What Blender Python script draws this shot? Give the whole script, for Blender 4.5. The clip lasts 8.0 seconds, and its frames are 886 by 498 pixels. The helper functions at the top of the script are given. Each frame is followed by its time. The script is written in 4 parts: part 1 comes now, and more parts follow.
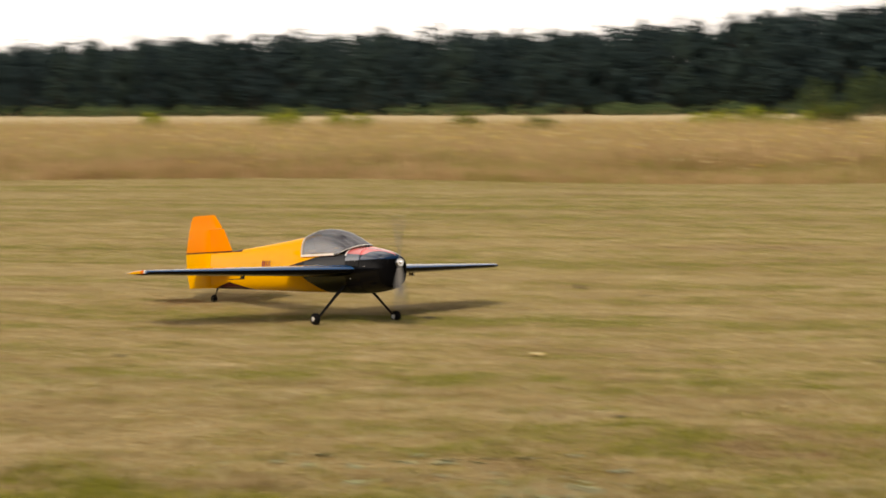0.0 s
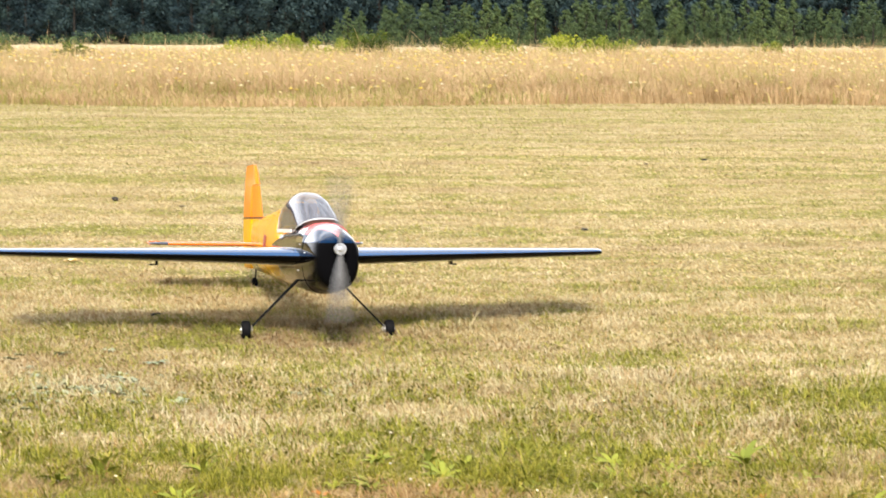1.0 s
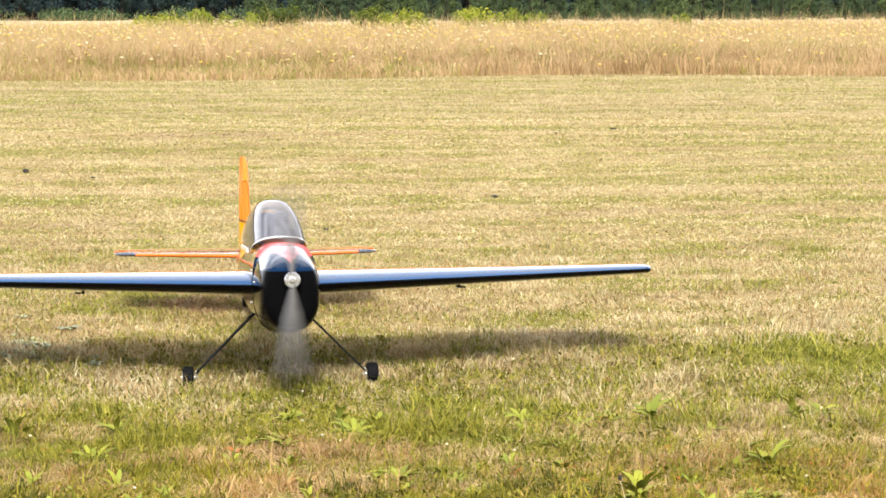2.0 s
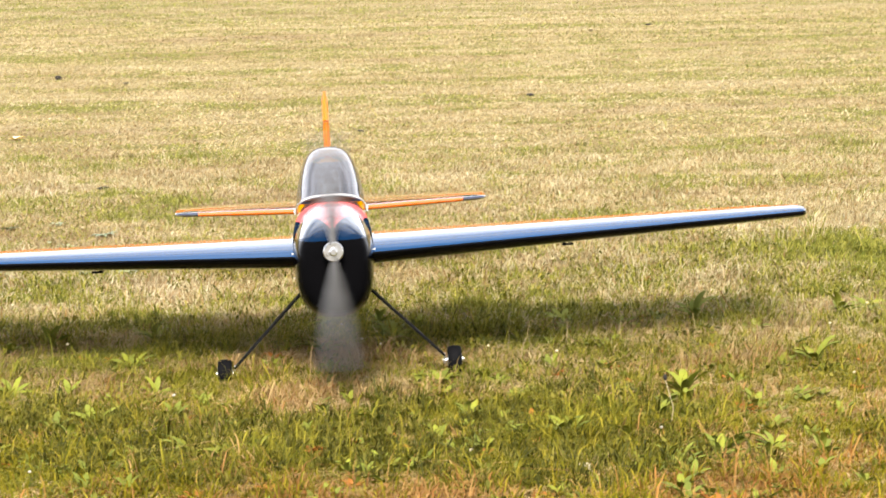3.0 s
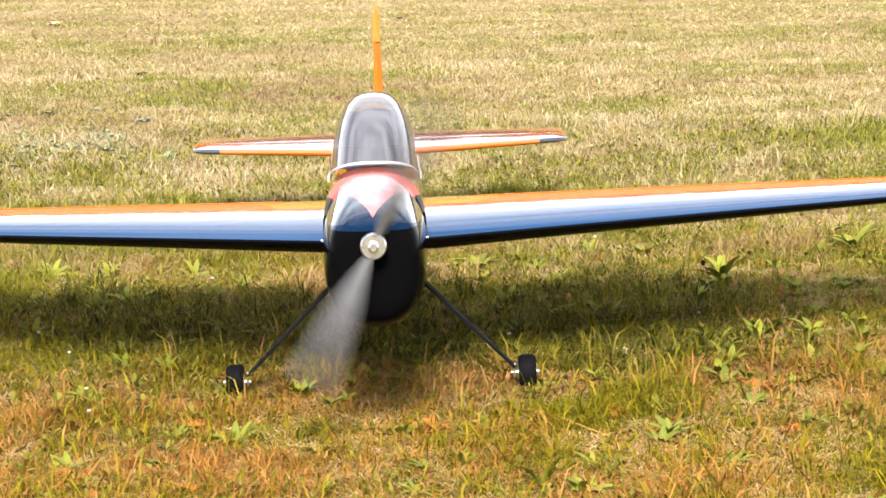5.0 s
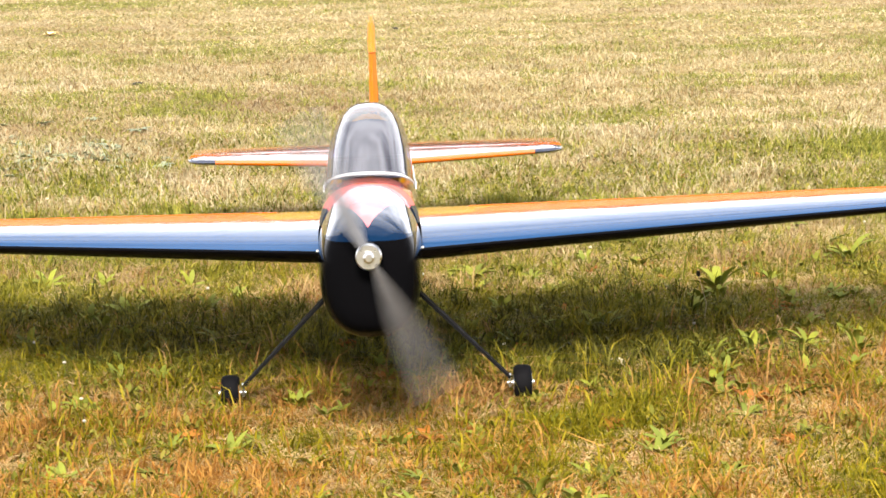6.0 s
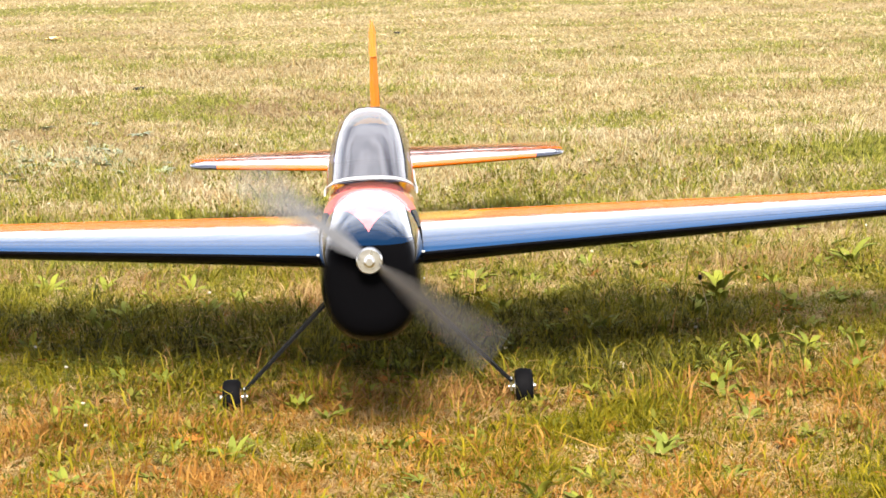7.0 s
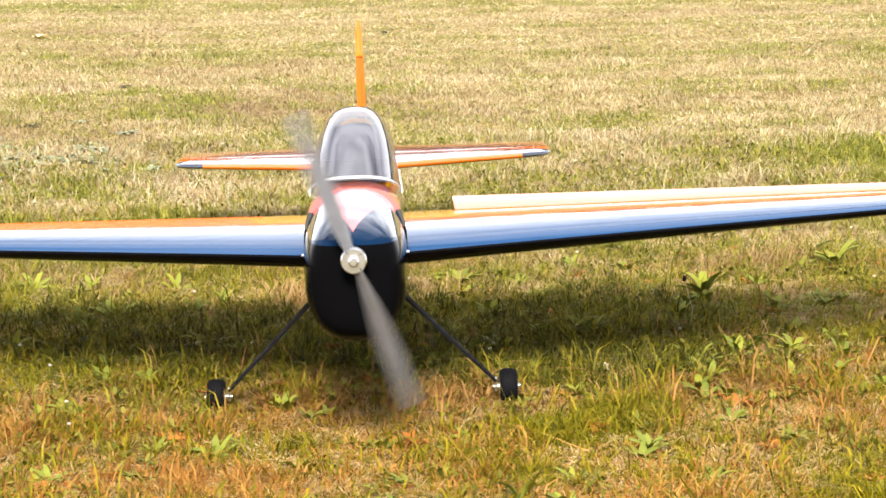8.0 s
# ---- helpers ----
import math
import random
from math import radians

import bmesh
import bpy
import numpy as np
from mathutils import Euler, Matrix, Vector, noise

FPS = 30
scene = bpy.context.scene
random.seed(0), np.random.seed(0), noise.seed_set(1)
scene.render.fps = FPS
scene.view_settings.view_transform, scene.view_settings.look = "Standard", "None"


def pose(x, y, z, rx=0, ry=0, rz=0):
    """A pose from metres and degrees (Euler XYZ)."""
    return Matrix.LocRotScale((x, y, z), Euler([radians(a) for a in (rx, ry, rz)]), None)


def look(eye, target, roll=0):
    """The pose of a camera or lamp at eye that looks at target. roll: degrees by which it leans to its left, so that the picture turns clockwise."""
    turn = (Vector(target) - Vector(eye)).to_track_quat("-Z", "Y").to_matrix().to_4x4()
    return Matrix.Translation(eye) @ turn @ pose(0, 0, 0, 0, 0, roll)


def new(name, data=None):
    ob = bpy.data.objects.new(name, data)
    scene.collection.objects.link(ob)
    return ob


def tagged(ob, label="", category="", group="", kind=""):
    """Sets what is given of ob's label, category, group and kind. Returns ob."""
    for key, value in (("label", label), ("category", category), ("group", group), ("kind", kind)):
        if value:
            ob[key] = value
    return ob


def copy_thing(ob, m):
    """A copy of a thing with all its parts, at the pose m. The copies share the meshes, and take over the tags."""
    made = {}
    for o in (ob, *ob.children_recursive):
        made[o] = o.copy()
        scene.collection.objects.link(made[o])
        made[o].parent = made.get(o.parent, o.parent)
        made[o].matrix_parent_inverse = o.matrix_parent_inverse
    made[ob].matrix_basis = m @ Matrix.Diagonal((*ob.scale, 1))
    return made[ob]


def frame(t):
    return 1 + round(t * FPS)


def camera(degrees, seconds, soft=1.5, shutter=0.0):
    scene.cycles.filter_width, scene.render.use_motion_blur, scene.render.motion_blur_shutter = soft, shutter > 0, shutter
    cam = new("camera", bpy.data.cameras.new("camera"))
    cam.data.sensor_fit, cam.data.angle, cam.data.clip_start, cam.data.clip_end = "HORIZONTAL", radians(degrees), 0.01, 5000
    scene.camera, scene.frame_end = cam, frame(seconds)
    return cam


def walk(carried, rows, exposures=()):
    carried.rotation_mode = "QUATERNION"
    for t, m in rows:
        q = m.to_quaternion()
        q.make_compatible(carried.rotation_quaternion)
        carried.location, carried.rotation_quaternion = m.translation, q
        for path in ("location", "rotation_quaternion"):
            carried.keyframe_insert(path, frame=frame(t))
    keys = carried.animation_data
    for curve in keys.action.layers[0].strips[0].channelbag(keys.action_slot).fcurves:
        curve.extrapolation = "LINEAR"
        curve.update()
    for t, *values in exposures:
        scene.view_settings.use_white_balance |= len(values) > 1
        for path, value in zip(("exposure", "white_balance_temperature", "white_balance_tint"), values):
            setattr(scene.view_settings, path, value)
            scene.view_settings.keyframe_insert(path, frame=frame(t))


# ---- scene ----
# ---- camera ----
cam = camera(22.0, 8.0, soft=1.6, shutter=0.3)


def aim(x, y, z, yaw, pitch, roll):
    return pose(x, y, z, 0, 0, yaw) @ pose(0, 0, 0, 90 + pitch, 0, 0) @ pose(0, 0, 0, 0, 0, roll)


walk(cam, [
    (0.0, aim(-0.037, 0.068, 1.771, 12.232, -3.904, -0.309)),
    (0.1, aim(-0.038, 0.070, 1.747, 8.576, -4.267, -0.435)),
    (0.2, aim(-0.040, 0.074, 1.702, 5.540, -4.707, -0.191)),
    (0.3, aim(-0.031, 0.071, 1.685, 4.731, -4.776, -0.492)),
    (0.5, aim(-0.018, 0.069, 1.654, 3.349, -4.924, -0.324)),
    (1.0, aim(-0.014, 0.018, 1.578, 0.622, -5.607, 0.107)),
    (1.2, aim(-0.012, -0.024, 1.565, 0.097, -5.966, 0.159)),
    (1.5, aim(-0.010, -0.087, 1.547, -0.656, -6.055, 0.237)),
    (1.7, aim(-0.005, -0.112, 1.536, -1.260, -6.111, 0.131)),
    (2.8, aim(0.004, -0.022, 1.531, -1.103, -7.966, -1.046)),
    (3.0, aim(-0.007, 0.005, 1.518, -0.633, -8.723, -1.314)),
    (3.2, aim(-0.014, 0.006, 1.502, -0.310, -8.900, -1.460)),
    (3.3, aim(-0.017, 0.007, 1.494, 0.234, -9.285, -1.560)),
    (3.5, aim(-0.024, 0.009, 1.478, 0.589, -10.015, -1.412)),
    (3.7, aim(-0.019, 0.008, 1.484, 0.919, -10.952, -1.387)),
    (4.0, aim(-0.013, 0.006, 1.493, 0.799, -11.441, -1.324)),
    (5.5, aim(-0.010, 0.003, 1.499, 0.297, -11.438, -1.111)),
    (6.0, aim(-0.009, 0.003, 1.499, 0.270, -11.186, -1.081)),
    (6.5, aim(-0.008, 0.002, 1.500, 0.364, -11.137, -1.122)),
    (7.0, aim(-0.006, 0.001, 1.499, 0.332, -11.077, -1.178)),
    (7.5, aim(-0.002, 0.001, 1.499, 0.231, -11.091, -0.911)),
    (8.0, aim(0.000, -0.000, 1.500, 0.000, -11.089, -0.808)),
], exposures=[(0.0, -0.45, 8100, 13), (0.1, -0.30, 7800, 13), (0.2, 0.20, 7100, 12), (0.4, 0.40, 6850, 11), (1.0, 0.76, 6600, 11), (3.0, 0.78, 6600, 11), (4.0, 0.84, 6650, 12), (8.0, 0.89, 6650, 12)])

# ---- world and sun ----
SUN = Vector((-0.03, -1.0, 0.92)).normalized()
world = bpy.data.worlds.new("sky")
scene.world = world
world.use_nodes = True
wn, wl = world.node_tree.nodes, world.node_tree.links
wn.clear()
w_sky = wn.new("ShaderNodeTexSky")
w_sky.sky_type, w_sky.sun_disc = "NISHITA", False
w_sky.sun_elevation, w_sky.sun_rotation = math.asin(SUN.z), radians(181.7)
w_sky.air_density, w_sky.dust_density = 1.0, 1.5
w_co = wn.new("ShaderNodeTexCoord")
w_map = wn.new("ShaderNodeMapping")
w_map.inputs["Scale"].default_value = (1.0, 1.0, 2.6)
w_noise = wn.new("ShaderNodeTexNoise")
w_noise.inputs["Scale"].default_value, w_noise.inputs["Detail"].default_value = 2.2, 6
w_ramp = wn.new("ShaderNodeValToRGB")
w_ramp.color_ramp.elements[0].position, w_ramp.color_ramp.elements[1].position = 0.33, 0.57
w_ramp.color_ramp.elements[0].color = (0.04, 0.04, 0.04, 1)
w_mix = wn.new("ShaderNodeMix")
w_mix.data_type = "RGBA"
w_mix.inputs[7].default_value = (38.0, 39.0, 41.5, 1)
w_bg = wn.new("ShaderNodeBackground")
w_bg.inputs["Strength"].default_value = 0.044
w_out = wn.new("ShaderNodeOutputWorld")
wl.new(w_co.outputs["Generated"], w_map.inputs["Vector"])
wl.new(w_map.outputs["Vector"], w_noise.inputs["Vector"])
wl.new(w_noise.outputs["Fac"], w_ramp.inputs["Fac"])
w_sep = wn.new("ShaderNodeSeparateXYZ")
wl.new(w_co.outputs["Generated"], w_sep.inputs[0])
w_low = wn.new("ShaderNodeValToRGB")
w_low.color_ramp.elements[0].position, w_low.color_ramp.elements[1].position = 0.05, 0.44
w_low.color_ramp.interpolation = "EASE"
w_low.color_ramp.elements[0].color, w_low.color_ramp.elements[1].color = (1, 1, 1, 1), (0, 0, 0, 1)
wl.new(w_sep.outputs["Z"], w_low.inputs["Fac"])
w_max = wn.new("ShaderNodeMath")
w_max.operation = "MAXIMUM"
w_half = wn.new("ShaderNodeMath")
w_half.operation = "MULTIPLY"
w_half.inputs[1].default_value = 0.60
wl.new(w_ramp.outputs["Color"], w_half.inputs[0])
wl.new(w_half.outputs[0], w_max.inputs[0])
wl.new(w_low.outputs["Color"], w_max.inputs[1])
wl.new(w_max.outputs[0], w_mix.inputs[0])
wl.new(w_sky.outputs["Color"], w_mix.inputs[6])
wl.new(w_mix.outputs[2], w_bg.inputs["Color"])
wl.new(w_bg.outputs["Background"], w_out.inputs["Surface"])
sun = new("sun", bpy.data.lights.new("sun", "SUN"))
sun.data.energy, sun.data.angle, sun.data.color = 4.4, radians(16.0), (1.0, 0.94, 0.84)
sun.matrix_world = look(SUN * 50, (0, 0, 0))


# ---- materials ----
DULL = ("tyre_rubber", "carbon_leg", "black_paint", "dry_lawn_soil", "bark", "lawn_blades", "straw_thatch", "meadow_blades")


class Mat:
    """A small builder for node materials."""

    def __init__(self, name, rough=0.5, metal=0.0, coat=0.0):
        self.m = bpy.data.materials.new(name)
        self.m.use_nodes = True
        self.n, self.l = self.m.node_tree.nodes, self.m.node_tree.links
        self.b = self.n["Principled BSDF"]
        self.out = self.n["Material Output"]
        self.b.inputs["Roughness"].default_value = rough
        self.b.inputs["Metallic"].default_value = metal
        self.b.inputs["Coat Weight"].default_value = coat
        self.b.inputs["Coat Roughness"].default_value = 0.05
        self.b.inputs["Specular IOR Level"].default_value = 0.12 if name in DULL else 0.5
        self.co = self.n.new("ShaderNodeTexCoord")

    def put(self, value, socket):
        if hasattr(value, "is_output"):
            self.l.new(value, socket)
        elif isinstance(value, (tuple, list)) and len(value) == 3 and socket.type == "RGBA":
            socket.default_value = (*value, 1)
        else:
            socket.default_value = value

    def math(self, op, a, b=0.0, c=0.0):
        q = self.n.new("ShaderNodeMath")
        q.operation = op
        for v, s in zip((a, b, c), q.inputs):
            self.put(v, s)
        return q.outputs[0]

    def mix(self, f, a, b, blend="MIX"):
        q = self.n.new("ShaderNodeMix")
        q.data_type, q.blend_type = "RGBA", blend
        self.put(f, q.inputs[0]), self.put(a, q.inputs[6]), self.put(b, q.inputs[7])
        return q.outputs[2]

    def noise(self, scale, detail=4, stretch=(1, 1, 1), rough=0.55):
        mp = self.n.new("ShaderNodeMapping")
        mp.inputs["Scale"].default_value = stretch
        self.l.new(self.co.outputs["Object"], mp.inputs["Vector"])
        q = self.n.new("ShaderNodeTexNoise")
        q.inputs["Scale"].default_value, q.inputs["Detail"].default_value = scale, detail
        q.inputs["Roughness"].default_value = rough
        self.l.new(mp.outputs["Vector"], q.inputs["Vector"])
        return q.outputs["Fac"]

    def ramp(self, fac, stops):
        q = self.n.new("ShaderNodeValToRGB")
        e = q.color_ramp.elements
        while len(e) < len(stops):
            e.new(0.5)
        for el, (p, c) in zip(e, stops):
            el.position = p
            el.color = (c, c, c, 1) if isinstance(c, (int, float)) else (*c, 1)
        self.l.new(fac, q.inputs["Fac"])
        return q.outputs["Color"]

    def xyz(self):
        q = self.n.new("ShaderNodeSeparateXYZ")
        self.l.new(self.co.outputs["Object"], q.inputs[0])
        return q.outputs[0], q.outputs[1], q.outputs[2]

    def island(self):
        return self.n.new("ShaderNodeNewGeometry").outputs["Random Per Island"]

    def color(self, c):
        self.put(c, self.b.inputs["Base Color"])
        return self

    def bump(self, height, strength=0.3, distance=0.01):
        q = self.n.new("ShaderNodeBump")
        q.inputs["Strength"].default_value, q.inputs["Distance"].default_value = strength, distance
        self.l.new(height, q.inputs["Height"])
        self.l.new(q.outputs["Normal"], self.b.inputs["Normal"])
        self.l.new(q.outputs["Normal"], self.b.inputs["Coat Normal"])
        return self

    def grime(self, c, amount=0.25, scale=6.0):
        d = self.ramp(self.noise(scale, 6), [(0.35, 1.0), (0.75, 1.0 - amount)])
        self.color(self.mix(1.0, c, d, "MULTIPLY"))
        r0 = self.b.inputs["Roughness"].default_value
        self.l.new(self.math("MULTIPLY_ADD", self.noise(scale * 3, 3), 0.12, max(r0 - 0.05, 0.02)), self.b.inputs["Roughness"])
        return self

    def leafy(self, share=0.35):
        """Lets light through, as thin leaves do."""
        t = self.n.new("ShaderNodeBsdfTranslucent")
        src = self.b.inputs["Base Color"]
        if src.links:
            self.l.new(src.links[0].from_socket, t.inputs["Color"])
        else:
            t.inputs["Color"].default_value = src.default_value
        q = self.n.new("ShaderNodeMixShader")
        q.inputs[0].default_value = share
        self.l.new(self.b.outputs[0], q.inputs[1]), self.l.new(t.outputs[0], q.inputs[2])
        self.l.new(q.outputs[0], self.out.inputs["Surface"])
        return self


YELLOW, ORANGE, BLACK = (0.80, 0.39, 0.0), (0.72, 0.135, 0.0), (0.003, 0.003, 0.0035)
NAVY, WHITE, RED = (0.003, 0.046, 0.140), (0.80, 0.80, 0.80), (0.74, 0.16, 0.17)


def gloss(name, rough=0.10, coat=0.0):
    M = Mat(name, rough, 0.0, coat)
    M.b.inputs["Specular IOR Level"].default_value = 0.9 if "tail" in name else 0.6 if "wing" in name or "tail" in name or "aileron" in name else 0.3
    return M


def wrinkle(M, strength=0.12):
    return M.bump(M.noise(9, 3, (1, 3, 1)), strength, 0.004)


def make_fuselage_paint():
    M = gloss("fuselage_film")
    x, y, z = M.xyz()
    ax = M.math("ABSOLUTE", x)
    c = M.mix(M.math("MULTIPLY", M.noise(14, 5), 0.18), YELLOW, (0.62, 0.27, 0.01))
    # black swoosh: a wedge whose point lies far back on the side
    up = M.math("LESS_THAN", z, M.math("MULTIPLY_ADD", y, 0.14, 0.128))
    low = M.math("GREATER_THAN", z, M.math("MULTIPLY_ADD", y, -0.44, -0.36))
    c = M.mix(M.math("MULTIPLY", up, low), c, BLACK)
    # black belly swoosh by the tail
    t1 = M.math("LESS_THAN", z, M.math("MULTIPLY_ADD", M.math("ABSOLUTE", M.math("ADD", y, 1.95)), -0.17, -0.10))
    c = M.mix(t1, c, (0.05, 0.012, 0.012))
    # red wedge on the top deck, its point towards the propeller, with a pale edge
    deck = M.math("GREATER_THAN", z, M.math("MULTIPLY_ADD", y, -0.06, 0.085))
    wide = M.math("MULTIPLY_ADD", y, -0.34, 0.185)
    front = M.math("GREATER_THAN", y, 0.02)
    wedge = M.math("MULTIPLY", front, M.math("MULTIPLY", deck, M.math("LESS_THAN", ax, wide)))
    c = M.mix(M.math("MULTIPLY", front, M.math("GREATER_THAN", z, 0.03)), c, (0.004, 0.018, 0.05))
    c = M.mix(wedge, c, RED)
    low_front = M.math("MULTIPLY", front, M.math("LESS_THAN", z, 0.03))
    M.put(M.math("ADD", M.math("MULTIPLY", wedge, 0.6), M.math("MULTIPLY", M.math("MULTIPLY_ADD", low_front, -0.8, 1.0), M.math("MULTIPLY", M.math("MINIMUM", 1.0, M.math("MAXIMUM", 0.0, M.math("MULTIPLY_ADD", y, -9.0, 5.05))), M.math("MULTIPLY_ADD", M.math("GREATER_THAN", y, -0.6), 0.26, 0.10)))), M.b.inputs["Specular IOR Level"])
    high = M.math("GREATER_THAN", z, M.math("MULTIPLY_ADD", M.math("ABSOLUTE", M.math("ADD", ax, -0.06)), -0.25, 0.045))
    lacquer = M.math("MULTIPLY", M.math("MULTIPLY", front, high), M.math("MINIMUM", 1.0, M.math("MAXIMUM", 0.0, M.math("MULTIPLY_ADD", y, -9.0, 5.05))))
    M.put(M.math("MULTIPLY", lacquer, 0.95), M.b.inputs["Coat Weight"])
    M.b.inputs["Coat IOR"].default_value = 3.2
    band = M.math("MULTIPLY", M.math("GREATER_THAN", y, 0.0), M.math("LESS_THAN", y, 0.02))
    c = M.mix(M.math("MULTIPLY", band, M.math("GREATER_THAN", z, 0.07)), c, WHITE)
    # dark line under the fin
    l1 = M.math("MULTIPLY", M.math("LESS_THAN", y, -1.75), M.math("GREATER_THAN", z, 0.148))
    c = M.mix(l1, c, (0.06, 0.012, 0.01))
    return wrinkle(M.color(c)).m


def make_wing_paint():
    M = gloss("wing_film", 0.09, 0.0)
    x, y, z = M.xyz()
    ax = M.math("ABSOLUTE", x)
    # distance behind the leading edge, as a share of the chord
    le = M.math("MULTIPLY_ADD", ax, -0.335, 0.20)
    te = M.math("MULTIPLY_ADD", ax, 0.022, -0.825)
    u = M.math("DIVIDE", M.math("SUBTRACT", le, y), M.math("SUBTRACT", le, te))
    wob = M.math("MULTIPLY_ADD", M.noise(3.0, 2, (1, 0.2, 0.2)), 0.05, -0.025)
    u = M.math("ADD", u, wob)
    # white band between navy and orange: reflected sky painted into the film
    c = M.mix(M.math("GREATER_THAN", u, 0.21), NAVY, WHITE)
    c = M.mix(M.math("GREATER_THAN", u, 0.265), c, ORANGE)
    yel = M.math("MULTIPLY", M.math("GREATER_THAN", u, 0.38), M.math("LESS_THAN", M.math("ADD", ax, M.math("MULTIPLY", u, -0.25)), 0.16))
    c = M.mix(yel, c, YELLOW)
    c = M.mix(M.math("GREATER_THAN", ax, M.math("MULTIPLY_ADD", u, -0.30, 1.72)), c, YELLOW)
    under = M.math("LESS_THAN", z, M.math("MULTIPLY_ADD", ax, 0.012, -0.053))
    nose = M.math("MULTIPLY", M.math("LESS_THAN", z, M.math("MULTIPLY_ADD", ax, 0.012, -0.040)), M.math("LESS_THAN", u, 0.12))
    dark = M.math("MAXIMUM", under, nose)
    c = M.mix(dark, c, (0.003, 0.003, 0.004))
    M.put(M.math("MULTIPLY_ADD", dark, -0.22, 0.22), M.b.inputs["Coat Weight"])
    M.b.inputs["Coat IOR"].default_value = 1.9
    M.put(M.math("MULTIPLY_ADD", dark, -0.62, 0.66), M.b.inputs["Specular IOR Level"])
    return wrinkle(M.color(c), 0.16).m


def make_tail_paint():
    M = gloss("tailplane_film", 0.09, 0.0)
    x, y, z = M.xyz()
    ax = M.math("ABSOLUTE", x)
    c = M.mix(M.math("MULTIPLY", M.noise(12, 4), 0.2), ORANGE, (0.60, 0.11, 0.0))
    c = M.mix(M.math("MULTIPLY", M.math("GREATER_THAN", y, -2.235), M.math("GREATER_THAN", M.math("ADD", ax, M.math("MULTIPLY", y, 0.10)), 0.335)), c, (0.004, 0.009, 0.035))
    M.b.inputs["Coat Weight"].default_value, M.b.inputs["Coat IOR"].default_value = 1.0, 1.8
    return wrinkle(M.color(c), 0.05).m


def make_fin_paint():
    M = gloss("fin_film", 0.38, 0.0)
    c = M.mix(M.math("MULTIPLY", M.noise(10, 5), 0.25), (0.80, 0.24, 0.0), (0.72, 0.19, 0.0))
    x, y, z = M.xyz()
    M.b.inputs["Specular IOR Level"].default_value = 0.05
    c = M.mix(M.math("LESS_THAN", z, 0.150), c, YELLOW)
    c = M.mix(M.math("MULTIPLY", M.math("LESS_THAN", z, 0.162), M.math("GREATER_THAN", z, 0.150)), c, (0.06, 0.012, 0.01))
    return wrinkle(M.color(c)).m


M_FUSE, M_WING, M_TAIL, M_FIN = make_fuselage_paint(), make_wing_paint(), make_tail_paint(), make_fin_paint()
M_WHITE = gloss("white_paint", 0.2).grime(WHITE, 0.12).m
M_BLACKP = gloss("black_paint", 0.25, 0.2).grime((0.012, 0.012, 0.013), 0.3).m
M_COCKPIT = Mat("cockpit_lining", 0.7).grime((0.10, 0.045, 0.03), 0.3, 12).m
M_TUB = Mat("cockpit_tub", 0.7).grime((0.022, 0.022, 0.045), 0.3, 12).m
M_RUBBER = Mat("tyre_rubber", 0.75).grime((0.004, 0.004, 0.005), 0.3, 40).m
M_ALU = Mat("bare_aluminium", 0.28, 1.0).grime((0.78, 0.78, 0.78), 0.15, 20).m
M_CARBON = Mat("carbon_leg", 0.75).grime((0.006, 0.006, 0.006), 0.3, 30).m
M_PROP = Mat("propeller_lacquer", 0.35, 0.0, 0.3).grime((0.13, 0.13, 0.135), 0.3, 20).m
M_PAINT_RED = Mat("marking_paint", 0.4).grime((0.30, 0.02, 0.015), 0.2, 20).m


def make_glass():
    M = Mat("smoked_canopy_glass", 0.04)
    tr = M.n.new("ShaderNodeBsdfTransparent")
    tr.inputs["Color"].default_value = (0.24, 0.25, 0.44, 1)
    gl = M.n.new("ShaderNodeBsdfGlossy")
    gl.inputs["Roughness"].default_value = 0.05
    fr = M.n.new("ShaderNodeFresnel")
    fr.inputs["IOR"].default_value = 3.3
    q = M.n.new("ShaderNodeMixShader")
    M.l.new(fr.outputs[0], q.inputs[0])
    M.l.new(tr.outputs[0], q.inputs[1]), M.l.new(gl.outputs[0], q.inputs[2])
    # milky plastic veil, blue-white in place of some of the reflected sky
    haze = M.n.new("ShaderNodeBsdfDiffuse")
    haze.inputs["Color"].default_value = (0.62, 0.70, 0.85, 1)
    h = M.n.new("ShaderNodeMixShader")
    M.put(M.math("MULTIPLY_ADD", M.noise(14, 4, (3, 0.6, 1)), 0.08, 0.0), h.inputs[0])
    M.l.new(q.outputs[0], h.inputs[1]), M.l.new(haze.outputs[0], h.inputs[2])
    M.l.new(h.outputs[0], M.out.inputs["Surface"])
    return M.m


M_GLASS = make_glass()


